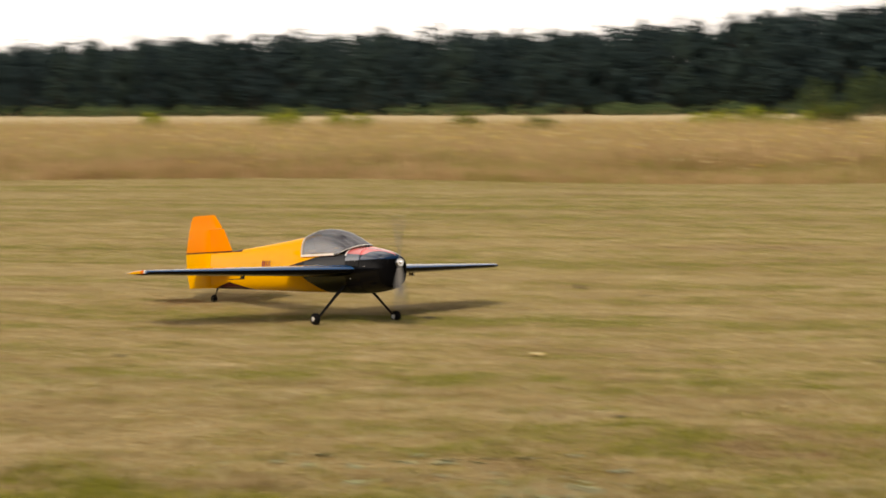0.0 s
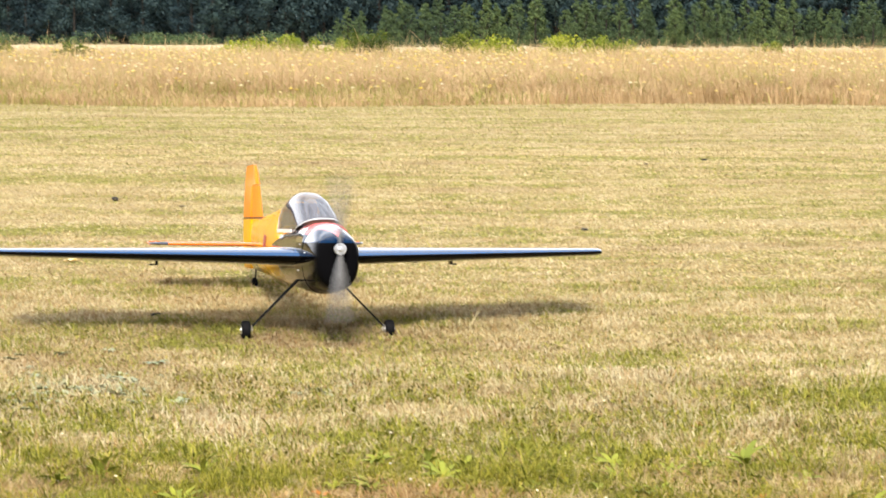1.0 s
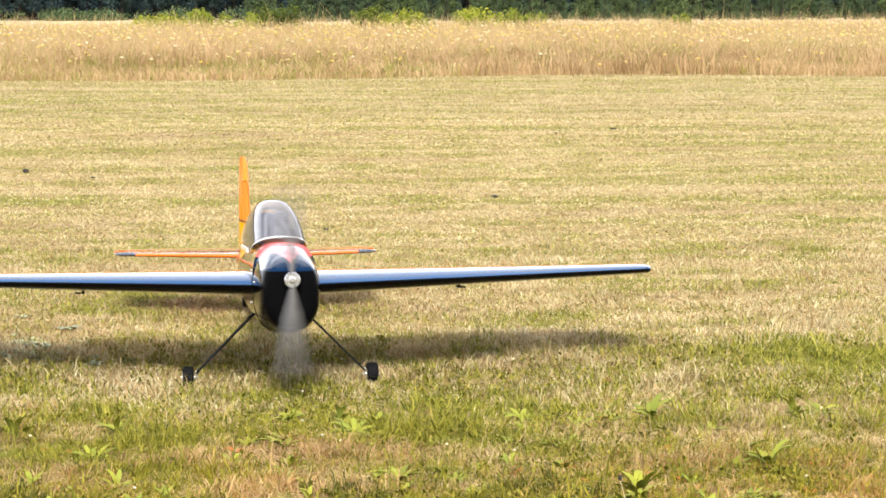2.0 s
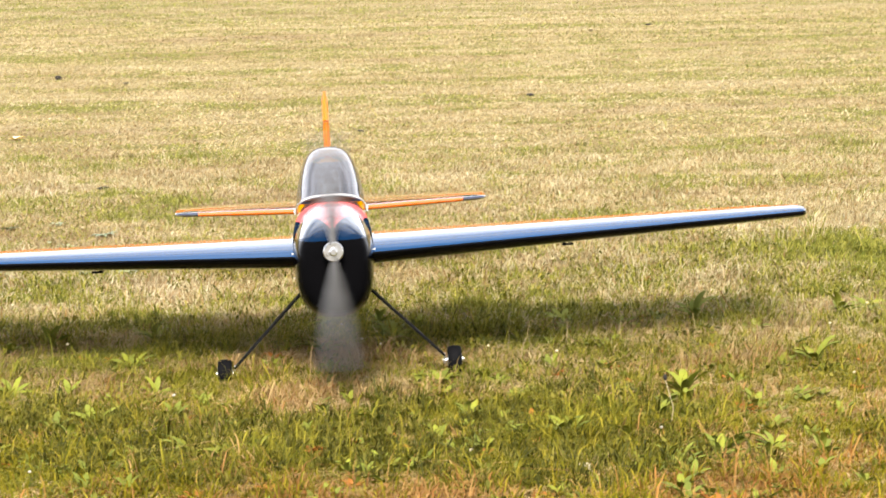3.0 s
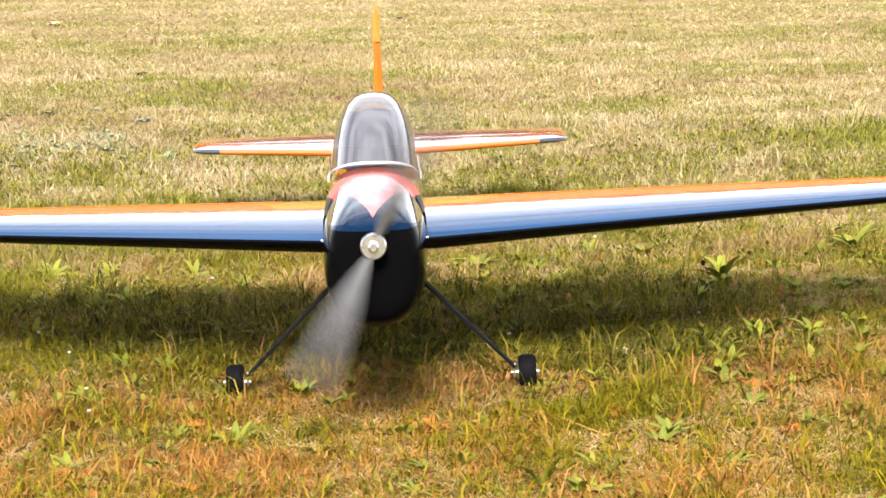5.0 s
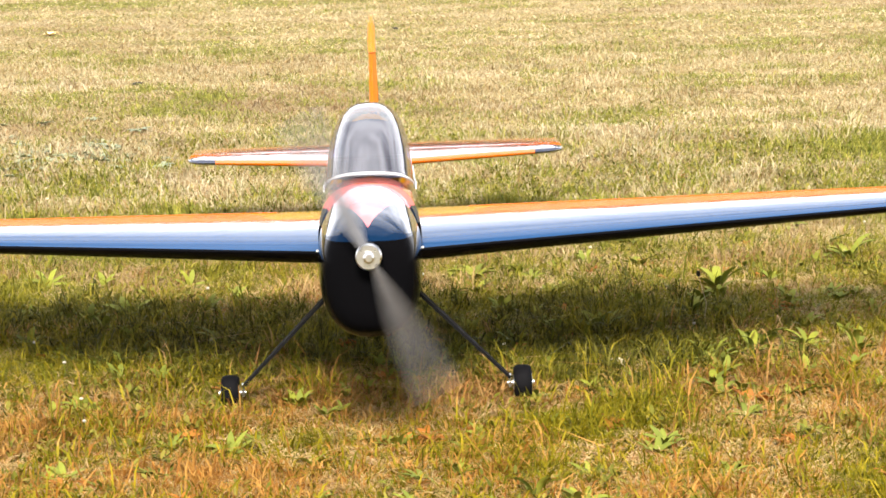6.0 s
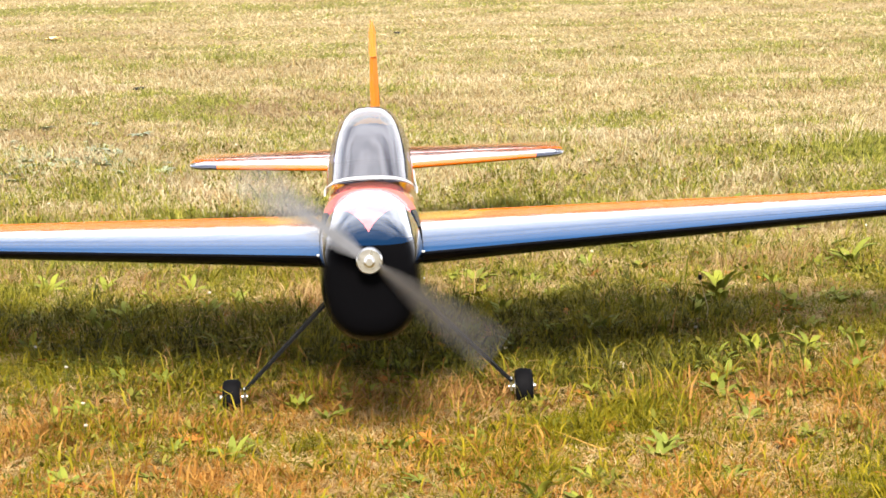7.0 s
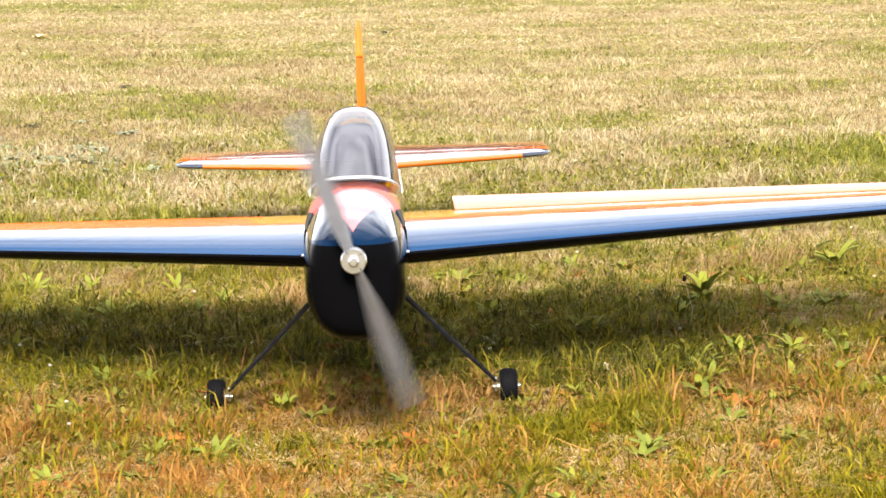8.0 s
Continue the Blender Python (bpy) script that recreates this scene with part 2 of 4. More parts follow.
def patchwork(M):
    """Shares of green, bare straw and rust over the lawn, by place."""
    big = M.noise(0.6, 4, (0.5, 1.0, 1))
    mid = M.noise(2.6, 4, (0.7, 1.0, 1))
    streak = M.noise(0.9, 4, (0.09, 1.0, 1))
    x, y, z = M.xyz()
    far = M.ramp(M.math("DIVIDE", y, 40.0), [(0.26, 0.0), (0.34, 1.0)])
    p = M.mix(far, M.math("ADD", M.math("MULTIPLY", big, 0.55), M.math("MULTIPLY", mid, 0.45)), M.math("ADD", M.math("MULTIPLY", streak, 0.5), M.math("MULTIPLY", mid, 0.5)))
    p = M.math("MULTIPLY_ADD", p, 2.7, -0.85)
    band = M.ramp(M.math("DIVIDE", y, 40.0), [(0.115, 0.62), (0.14, 0.64), (0.152, 0.76), (0.18, 0.76), (0.195, 0.64), (0.21, 0.68), (0.24, 0.68), (0.254, 0.47), (0.285, 0.48), (0.33, 0.52), (1.0, 0.50)])
    return M.math("ADD", p, M.math("SUBTRACT", band, 0.5))


def make_ground():
    M = Mat("dry_lawn_soil", 0.95)
    p = patchwork(M)
    fine = M.noise(38, 6, (0.6, 1.2, 1))
    c = M.ramp(p, [(0.30, (0.46, 0.36, 0.19)), (0.50, (0.36, 0.28, 0.11)), (0.72, (0.22, 0.20, 0.05))])
    c = M.mix(M.ramp(fine, [(0.40, 0.8), (0.66, 0.0)]), c, (0.11, 0.085, 0.04))
    x, y, z = M.xyz()
    # soil under the ranker grass darkened: shade between the blades, painted in
    blade_shade = M.ramp(M.math("DIVIDE", M.math("ADD", y, M.math("MULTIPLY_ADD", M.noise(1.3, 3), 3.0, -1.5)), 20.0), [(0.13, 0.0), (0.20, 0.75), (0.31, 0.75), (0.42, 0.0)])
    c = M.mix(blade_shade, c, (0.075, 0.058, 0.028))
    pale = M.math("GREATER_THAN", y, 96.0)
    c = M.mix(pale, c, (0.50, 0.42, 0.27))
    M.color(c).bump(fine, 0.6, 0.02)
    return M.m


def make_blades(name, greens, straws, bias=0.0, share=0.3, tint=1.0):
    M = Mat(name, 0.6)
    r = M.island()
    r2 = M.math("FRACT", M.math("MULTIPLY", r, 57.3))
    straw = M.ramp(r2, [(0.0, straws[0]), (0.45, straws[1]), (0.8, straws[2]), (1.0, straws[3])])
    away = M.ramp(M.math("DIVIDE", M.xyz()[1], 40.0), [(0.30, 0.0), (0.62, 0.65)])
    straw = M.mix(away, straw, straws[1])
    # paler and browner drifts of litter
    worn = M.ramp(M.noise(0.75, 5, (0.4, 1.0, 1), 0.65), [(0.32, (0.68, 0.60, 0.60)), (0.46, (0.95, 0.93, 0.90)), (0.58, (1.0, 1.0, 1.0)), (0.70, (1.14, 1.13, 1.30))])
    worn = M.mix(1.0, worn, M.ramp(M.noise(3.1, 4, (0.45, 1.0, 1), 0.6), [(0.32, (0.74, 0.70, 0.66)), (0.52, (1.0, 1.0, 1.0)), (0.70, (1.12, 1.12, 1.26))]), "MULTIPLY")
    straw = M.mix(1.0, straw, worn, "MULTIPLY")
    green = M.ramp(r2, [(0.0, greens[0]), (0.5, greens[1]), (1.0, greens[2])])
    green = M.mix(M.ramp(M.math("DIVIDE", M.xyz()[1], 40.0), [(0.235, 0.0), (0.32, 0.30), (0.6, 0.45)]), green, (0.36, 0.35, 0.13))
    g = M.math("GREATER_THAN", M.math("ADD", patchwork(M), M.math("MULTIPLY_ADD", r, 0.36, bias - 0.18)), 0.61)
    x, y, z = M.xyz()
    # nearer blades take a darker, rustier colour by distance
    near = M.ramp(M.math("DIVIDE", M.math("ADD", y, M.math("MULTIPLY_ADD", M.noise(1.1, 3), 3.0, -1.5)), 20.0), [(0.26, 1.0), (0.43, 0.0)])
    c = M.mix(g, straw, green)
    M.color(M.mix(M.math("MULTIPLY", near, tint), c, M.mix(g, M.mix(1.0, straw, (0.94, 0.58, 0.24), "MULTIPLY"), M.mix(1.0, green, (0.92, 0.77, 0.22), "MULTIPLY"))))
    return M.leafy(share).m


GREENS = ((0.09, 0.11, 0.014), (0.23, 0.235, 0.032), (0.42, 0.38, 0.075))
STRAWS = ((0.30, 0.19, 0.08), (0.48, 0.415, 0.22), (0.61, 0.555, 0.355), (0.44, 0.28, 0.11))
M_GROUND = make_ground()
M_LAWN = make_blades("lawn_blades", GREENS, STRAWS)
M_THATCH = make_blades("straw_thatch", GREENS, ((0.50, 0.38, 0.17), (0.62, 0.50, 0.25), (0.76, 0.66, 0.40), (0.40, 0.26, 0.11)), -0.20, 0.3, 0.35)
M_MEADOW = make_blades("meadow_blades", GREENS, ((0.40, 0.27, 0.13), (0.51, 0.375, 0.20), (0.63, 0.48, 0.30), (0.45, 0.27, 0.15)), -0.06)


def make_leaf(name, a, b, c, share=0.25):
    M = Mat(name, 0.6)
    M.b.inputs["Specular IOR Level"].default_value = 0.12
    col = M.ramp(M.island(), [(0.0, a), (0.5, b), (1.0, c)])
    own = M.n.new("ShaderNodeObjectInfo").outputs["Random"]
    M.color(M.mix(1.0, col, M.ramp(own, [(0.0, (0.72, 0.75, 0.82)), (0.5, (1.0, 1.0, 1.0)), (1.0, (1.30, 1.22, 1.0))]), "MULTIPLY"))
    return M.leafy(share).m


M_WEED = make_leaf("weed_leaf", (0.09, 0.13, 0.013), (0.16, 0.20, 0.025), (0.27, 0.30, 0.05))
M_HERB = make_leaf("herb_leaf", (0.08, 0.085, 0.010), (0.17, 0.165, 0.020), (0.30, 0.25, 0.045))
# rank grass greens, kept dark so the shadow on them reads deeper
M_RANK = make_leaf("rank_blade", (0.052, 0.055, 0.008), (0.135, 0.125, 0.014), (0.32, 0.265, 0.040), 0.2)
M_DRY = make_leaf("dry_leaf", (0.46, 0.36, 0.22), (0.58, 0.50, 0.36), (0.66, 0.60, 0.48))
M_SILVER = make_leaf("silver_leaf", (0.20, 0.25, 0.14), (0.28, 0.33, 0.20), (0.36, 0.40, 0.27))
M_SORREL = make_leaf("sorrel_leaf", (0.40, 0.07, 0.02), (0.48, 0.12, 0.03), (0.42, 0.18, 0.04))
M_FLOWER = make_leaf("meadow_flower", (0.80, 0.66, 0.30), (0.78, 0.56, 0.10), (0.82, 0.74, 0.50))
# dark foliage with the blue of distant haze mixed into its colour
M_WOODS = make_leaf("hazy_woods_foliage", (0.012, 0.026, 0.032), (0.021, 0.040, 0.044), (0.034, 0.056, 0.055), 0.08)
M_YOUNG = make_leaf("young_foliage", (0.032, 0.058, 0.028), (0.055, 0.088, 0.040), (0.095, 0.132, 0.055), 0.15)
M_SHRUB = make_leaf("shrub_foliage", (0.10, 0.14, 0.012), (0.17, 0.21, 0.02), (0.28, 0.30, 0.04), 0.25)
M_BUSH = make_leaf("dark_bush_foliage", (0.045, 0.07, 0.010), (0.07, 0.10, 0.015), (0.14, 0.16, 0.025), 0.2)
M_BARK = Mat("bark", 0.9).grime((0.03, 0.027, 0.024), 0.5, 8).m
M_CLOD = Mat("dark_clod", 0.95).grime((0.03, 0.025, 0.02), 0.4, 20).m


# ---- mesh helpers ----
def part(name, bm, material, parent=None, label="", m=None, smooth=True):
    me = bpy.data.meshes.new(name)
    bmesh.ops.recalc_face_normals(bm, faces=bm.faces)
    bm.to_mesh(me)
    bm.free()
    for f in me.polygons:
        f.use_smooth = smooth
    if smooth:
        me.set_sharp_from_angle(angle=radians(38))
    me.materials.append(material)
    ob = new(name, me)
    ob.parent = parent
    if m is not None:
        ob.matrix_basis = m
    return tagged(ob, label)


def loft(bm, rings, close=True, cap=True):
    """Skins rings of points with as many points each."""
    vs = [[bm.verts.new(p) for p in ring] for ring in rings]
    n = len(vs[0])
    for a, b in zip(vs, vs[1:]):
        for i in range(n if close else n - 1):
            j = (i + 1) % n
            bm.faces.new((a[i], a[j], b[j], b[i]))
    if cap:
        bm.faces.new(vs[0][::-1]), bm.faces.new(vs[-1])
    return vs


def box(bm, size, at, turn=None):
    m = Matrix.Translation(at) @ (turn or Matrix.Identity(4)) @ Matrix.Diagonal((*size, 1))
    return bmesh.ops.create_cube(bm, size=1, matrix=m)


def tube(bm, a, b, r0, r1, n=12, flat=1.0):
    a, b = Vector(a), Vector(b)
    q = (b - a).to_track_quat("Z", "Y").to_matrix()
    rings = []
    for p, r in ((a, r0), (b, r1)):
        rings.append([p + q @ Vector((math.cos(k * math.tau / n) * r, math.sin(k * math.tau / n) * r * flat, 0)) for k in range(n)])
    loft(bm, rings)


def turned(bm, profile, axis, at, n=24):
    """A body of revolution about the x or y axis: profile of (along, radius)."""
    rings = []
    for s, r in profile:
        ring = []
        for k in range(n):
            c, d = math.cos(k * math.tau / n) * r, math.sin(k * math.tau / n) * r
            ring.append(Vector(at) + (Vector((s, c, d)) if axis == "x" else Vector((c, s, d))))
        rings.append(ring)
    loft(bm, rings)


def soup(name, verts, faces3, faces4, material, label, category):
    """One mesh of a great many loose pieces, from arrays."""
    me = bpy.data.meshes.new(name)
    n3, n4 = len(faces3), len(faces4)
    me.vertices.add(len(verts))
    me.vertices.foreach_set("co", np.asarray(verts, np.float32).ravel())
    loops = np.concatenate([np.asarray(faces3, np.int32).ravel(), np.asarray(faces4, np.int32).ravel()])
    me.loops.add(len(loops))
    me.loops.foreach_set("vertex_index", loops)
    me.polygons.add(n3 + n4)
    starts = np.concatenate([np.arange(n3) * 3, n3 * 3 + np.arange(n4) * 4]).astype(np.int32)
    me.polygons.foreach_set("loop_start", starts)
    me.update(calc_edges=True)
    me.validate()
    me.materials.append(material)
    return tagged(new(name, me), label, category, kind="stuff")


RNG = np.random.default_rng(7)


def blades(x, y, height, width, lean, two=True, droop=0.35):
    """Grass blades at x, y: vertices and faces."""
    n = len(x)
    turn = RNG.uniform(0, math.tau, n)
    away = RNG.uniform(0, math.tau, n)
    lx, ly = np.cos(away) * lean * height, np.sin(away) * lean * height
    wx, wy = np.cos(turn) * width / 2, np.sin(turn) * width / 2
    z0 = np.zeros(n)
    a = np.stack([x - wx, y - wy, z0], 1)
    b = np.stack([x + wx, y + wy, z0], 1)
    t = np.stack([x + lx, y + ly, height * (1 - droop * lean)], 1)
    if not two:
        v = np.stack([a, b, t], 1).reshape(-1, 3)
        k = np.arange(n)[:, None] * 3
        return v, k + np.array([[0, 1, 2]]), np.zeros((0, 4), int)
    c = np.stack([x + lx * 0.3 - wx * 0.8, y + ly * 0.3 - wy * 0.8, height * 0.58], 1)
    d = np.stack([x + lx * 0.3 + wx * 0.8, y + ly * 0.3 + wy * 0.8, height * 0.58], 1)
    v = np.stack([a, b, d, c, t], 1).reshape(-1, 3)
    k = np.arange(n)[:, None] * 5
    return v, k + np.array([[3, 2, 4]]), k + np.array([[0, 1, 2, 3]])


def gathered(parts):
    vs, f3, f4, at = [], [], [], 0
    for v, a, b in parts:
        vs.append(v), f3.append(a + at), f4.append(b + at)
        at += len(v)
    return np.concatenate(vs), np.concatenate(f3), np.concatenate(f4)


# ---- ground ----
def build_ground():
    bm = bmesh.new()
    bmesh.ops.create_grid(bm, x_segments=40, y_segments=40, size=1500)
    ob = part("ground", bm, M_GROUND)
    return tagged(ob, "dry mown airfield lawn with straw and green patches", "ground", kind="structure")


def scatter(y0, y1, half, count, left=0.0):
    """Places between two distances, within half the width per metre, more to one side by left."""
    y = np.sqrt(RNG.uniform(y0 * y0, y1 * y1, count))
    x = y * RNG.uniform(-half - left, half, count)
    return x, y


def clumped(x, y, cell=0.11, pull=0.5):
    """Draws places together into tufts."""
    cx, cy = np.round(x / cell + 0.35 * np.sin(y * 17)) * cell, np.round(y / cell + 0.35 * np.cos(x * 13)) * cell
    k = pull * RNG.uniform(0, 1, len(x))
    return x + (cx - x) * k, y + (cy - y) * k


def rank_blades():
    """Dense green grass in the aeroplane's stopping belt, dark-toned to deepen the shadow."""
    n = 40000
    x, y = scatter(5.2, 7.0, 0.225, n)
    x, y = clumped(x, y, 0.13, 0.8)
    keep = np.array([noise.noise((float(a) * 1.4, float(b) * 1.4, 7.0)) + 0.5 * noise.noise((float(a) * 5.0, float(b) * 5.0, 1.0)) + 0.55 * (1 - abs(float(b) - 6.3) / 0.5) > 0.18 for a, b in zip(x, y)])
    x, y = x[keep], y[keep]
    n = len(x)
    return blades(x, y, 0.046 * RNG.lognormal(0, 0.35, n), RNG.uniform(0.003, 0.007, n), RNG.uniform(0.2, 1.3, n))


def build_lawn():
    parts = []
    for y0, y1, half, left, count, h, w, two in (
            (3.9, 7.0, 0.235, 0.0, 150000, 0.030, 0.0042, True),
            (7.0, 8.0, 0.235, 0.0, 40000, 0.036, 0.0036, True),
            (8.0, 10.2, 0.235, 0.20, 102000, 0.032, 0.0046, True),
            (10.2, 14.0, 0.235, 0.20, 148000, 0.022, 0.0050, True),
            (14.0, 24.0, 0.235, 0.24, 170000, 0.019, 0.010, False),
            (24.0, 47.0, 0.235, 0.26, 200000, 0.020, 0.020, False)):
        x, y = scatter(y0, y1, half, count, left)
        if y1 < 15:
            x, y = clumped(x, y)
        tuft = np.array([0.66 + 1.3 * max(0.0, noise.noise((float(a) * 3.1, float(b) * 3.1, 0.0)) + 0.08) + 0.5 * max(0.0, noise.noise((float(a) * 9.0, float(b) * 9.0, 3.0))) for a, b in zip(x, y)]) if y1 < 15 else 1.0
        tall = h * RNG.lognormal(0, 0.42, count) * tuft
        parts.append(blades(x, y, tall, w * RNG.uniform(0.6, 1.4, count), RNG.uniform(0.2, 1.9, count), two, 0.3))
    # thin cover round about
    x, y = RNG.uniform(-26, 14, 70000), RNG.uniform(-8, 46, 70000)
    parts.append(blades(x, y, 0.03 * RNG.lognormal(0, 0.4, 70000), RNG.uniform(0.006, 0.014, 70000), RNG.uniform(0.2, 1.9, 70000), False, 0.3))
    # taller rank tufts where the mower missed
    n = 7000
    x, y = scatter(4.3, 7.3, 0.225, n)
    x, y = clumped(x, y, 0.19, 0.85)
    keep = np.array([noise.noise((float(a) * 2.3, float(b) * 2.3, 4.0)) > -0.05 for a, b in zip(x, y)])
    x, y = x[keep], y[keep]
    n = len(x)
    parts.append(blades(x, y, 0.055 * RNG.lognormal(0, 0.35, n), RNG.uniform(0.003, 0.0062, n), RNG.uniform(0.15, 1.1, n)))
    soup("rank_grass", *gathered([rank_blades()]), M_RANK, "rank dark green grass left uncut in the lawn", "grass")
    # lone seed stalks
    x, y = scatter(4.2, 9.0, 0.22, 420)
    parts.append(blades(x, y, RNG.uniform(0.07, 0.17, 420), np.full(420, 0.0028), RNG.uniform(0.1, 0.9, 420)))
    v, a, b = gathered(parts)
    soup("lawn_grass", v, a, b, M_LAWN, "short dry straw-yellow and green lawn grass", "grass")
    # cut straw lying flat between the blades
    parts = []
    for y0, y1, left, count, h, w in ((3.9, 8.0, 0.0, 110000, 0.024, 0.0030), (8.0, 14.0, 0.20, 92000, 0.016, 0.005), (14.0, 30.0, 0.25, 90000, 0.020, 0.012)):
        x, y = scatter(y0, y1, 0.235, count, left)
        if y1 < 9:
            x, y = clumped(x, y, 0.21, 0.6)
        parts.append(blades(x, y, h * RNG.uniform(0.5, 1.5, count), w * RNG.uniform(0.6, 1.4, count), RNG.uniform(1.5, 4.5, count), y1 < 9, 0.14))
    v, a, b = gathered(parts)
    soup("cut_straw", v, a, b, M_THATCH, "pale cut straw lying flat in the lawn", "straw")


def build_ground_leaves():
    """Small broad leaves of clover and plantain among the blades."""
    n = 34000
    x, y = scatter(4.2, 10.0, 0.225, n)
    x, y = clumped(x, y, 0.16, 0.8)
    keep = np.array([noise.noise((float(a) * 1.9, float(b) * 1.9, 9.0)) + 0.25 * noise.noise((float(a) * 9.0, float(b) * 9.0, 2.0)) > 0.08 for a, b in zip(x, y)])
    x, y = x[keep], y[keep]
    n = len(x)
    z = RNG.uniform(0.006, 0.045, n)
    length, wide = RNG.uniform(0.009, 0.028, n), RNG.uniform(0.25, 0.5, n)
    turn, lift = RNG.uniform(0, math.tau, n), RNG.uniform(0.1, 1.2, n)
    ux, uy, uz = np.cos(turn) * np.cos(lift) * length, np.sin(turn) * np.cos(lift) * length, np.sin(lift) * length
    wx, wy = -np.sin(turn) * length * wide / 2, np.cos(turn) * length * wide / 2
    fold = RNG.uniform(0.1, 0.5, n) * length * wide / 2
    rim = ((0.0, 0.0), (0.35, 1.0), (0.72, 0.8), (1.0, 0.0), (0.72, -0.8), (0.35, -1.0))
    v = np.stack([np.stack([x + ux * f + wx * s, y + uy * f + wy * s, z + uz * f + fold * abs(s)], 1) for f, s in rim], 1).reshape(-1, 3)
    k = np.arange(n)[:, None] * 6
    soup("ground_leaves", v, np.zeros((0, 3), int), np.concatenate([k + np.array([[0, 1, 2, 3]]), k + np.array([[0, 3, 4, 5]])]), M_HERB, "small olive green clover and plantain leaves in the lawn", "plants")


def build_meadow():
    parts = []
    for y0, y1, count, h, w in ((45.0, 52.0, 110000, 0.55, 0.013), (52.0, 66.0, 110000, 0.64, 0.019), (66.0, 96.0, 90000, 0.70, 0.034)):
        x, y = scatter(y0, y1, 0.24, count, 0.26)
        y += 1.2 * np.sin(x * 0.35) * (y < 47)
        tall = h * RNG.lognormal(0, 0.25, count) * np.clip((y - 43.5) / 4.0, 0.35, 1)
        parts.append(blades(x, y, tall, w * RNG.uniform(0.5, 1.4, count), RNG.uniform(0.1, 1.1, count), y1 < 60, 0.2))
    v, a, b = gathered(parts)
    soup("meadow_grass", v, a, b, M_MEADOW, "tall tawny uncut meadow grass gone to seed", "grass")
    # pale flower heads over the meadow
    x, y = scatter(46, 84, 0.24, 5200, 0.26)
    z = RNG.uniform(0.36, 0.80, 5200) * np.clip((y - 43.0) / 6.0, 0.3, 1)
    s = RNG.uniform(0.028, 0.060, 5200)
    v = np.stack([np.stack([x + dx * s, y + dy * s, z + dz * s * 0.5], 1) for dx, dy, dz in
                  ((1, 0, 0), (0, 1, 0), (-1, 0, 0), (0, -1, 0), (0, 0, 1), (0, 0, -1))], 1).reshape(-1, 3)
    k = np.arange(5200)[:, None] * 6
    f = np.concatenate([k + np.array([q]) for q in ((0, 1, 4), (1, 2, 4), (2, 3, 4), (3, 0, 4), (1, 0, 5), (2, 1, 5), (3, 2, 5), (0, 3, 5))])
    soup("meadow_flowers", v, f, np.zeros((0, 4), int), M_FLOWER, "pale yellow and white flower heads in the meadow", "flowers")


# ---- trees and shrubs ----
def leaf_cloud(centres, radii, per, size):
    """Small crossed leaf cards through soft clumps: vertices and faces."""
    c = np.repeat(np.asarray(centres), per, 0)
    r = np.repeat(np.asarray(radii), per, 0)
    n = len(c)
    d = RNG.normal(0, 1, (n, 3))
    d /= np.linalg.norm(d, axis=1)[:, None]
    p = c + d * r * RNG.uniform(0.55, 1.08, (n, 1))
    # leaves lie roughly along the clump's surface
    out = d + RNG.normal(0, 0.35, (n, 3))
    u = np.cross(out, RNG.normal(0, 1, (n, 3)))
    u /= np.linalg.norm(u, axis=1)[:, None]
    w = np.cross(out, u)
    w /= np.linalg.norm(w, axis=1)[:, None]
    s = size * RNG.uniform(0.6, 1.4, (n, 1))
    v = np.stack([p - u * s, p + w * s * 0.5, p + u * s, p - w * s * 0.5], 1).reshape(-1, 3)
    k = np.arange(n)[:, None] * 4
    return v, np.zeros((0, 3), int), k + np.array([[0, 1, 2, 3]])


def cloud_part(name, arrays, material, parent):
    v, a, b = arrays
    me = bpy.data.meshes.new(name)
    me.from_pydata([tuple(q) for q in v], [], [tuple(int(i) for i in q) for q in np.concatenate([b])])
    me.materials.append(material)
    ob = new(name, me)
    ob.parent = parent
    return ob


def build_tree(name, label, tall, spread, low, foliage, conifer, clumps, per, leaf, group):
    root = tagged(new(name), label, "tree", group)
    bm = bmesh.new()
    tube(bm, (0, 0, -0.1), (0.05, 0, tall * 0.55), tall * 0.022, tall * 0.013, 7)
    tube(bm, (0.05, 0, tall * 0.55), (0, 0.05, tall * 0.80), tall * 0.013, tall * 0.004, 7)
    for k in range(7):
        z = tall * (low + (0.85 - low) * k / 7)
        a = k * 2.4
        r = spread * (0.75 - 0.45 * k / 7)
        tube(bm, (0, 0, z), (math.cos(a) * r, math.sin(a) * r, z + tall * 0.06), tall * 0.006, tall * 0.002, 5)
    part("trunk", bm, M_BARK, root)
    centres, radii = [], []
    for k in range(clumps):
        f = (k + 0.5) / clumps
        z = tall * (low + (1 - low) * f)
        wide = (1.08 - f) ** 0.8 if conifer else math.sin(math.pi * min(0.95, 0.2 + 0.75 * f)) ** 0.7
        a, q = RNG.uniform(0, math.tau), math.sqrt(RNG.uniform(0, 1))
        centres.append((math.cos(a) * q * spread * wide, math.sin(a) * q * spread * wide, z))
        s = spread * RNG.uniform(0.26, 0.44) * (0.30 + 0.70 * wide)
        radii.append((s, s, s * 0.8))
    cloud_part("crown", leaf_cloud(centres, radii, per, leaf), foliage, root)
    return root


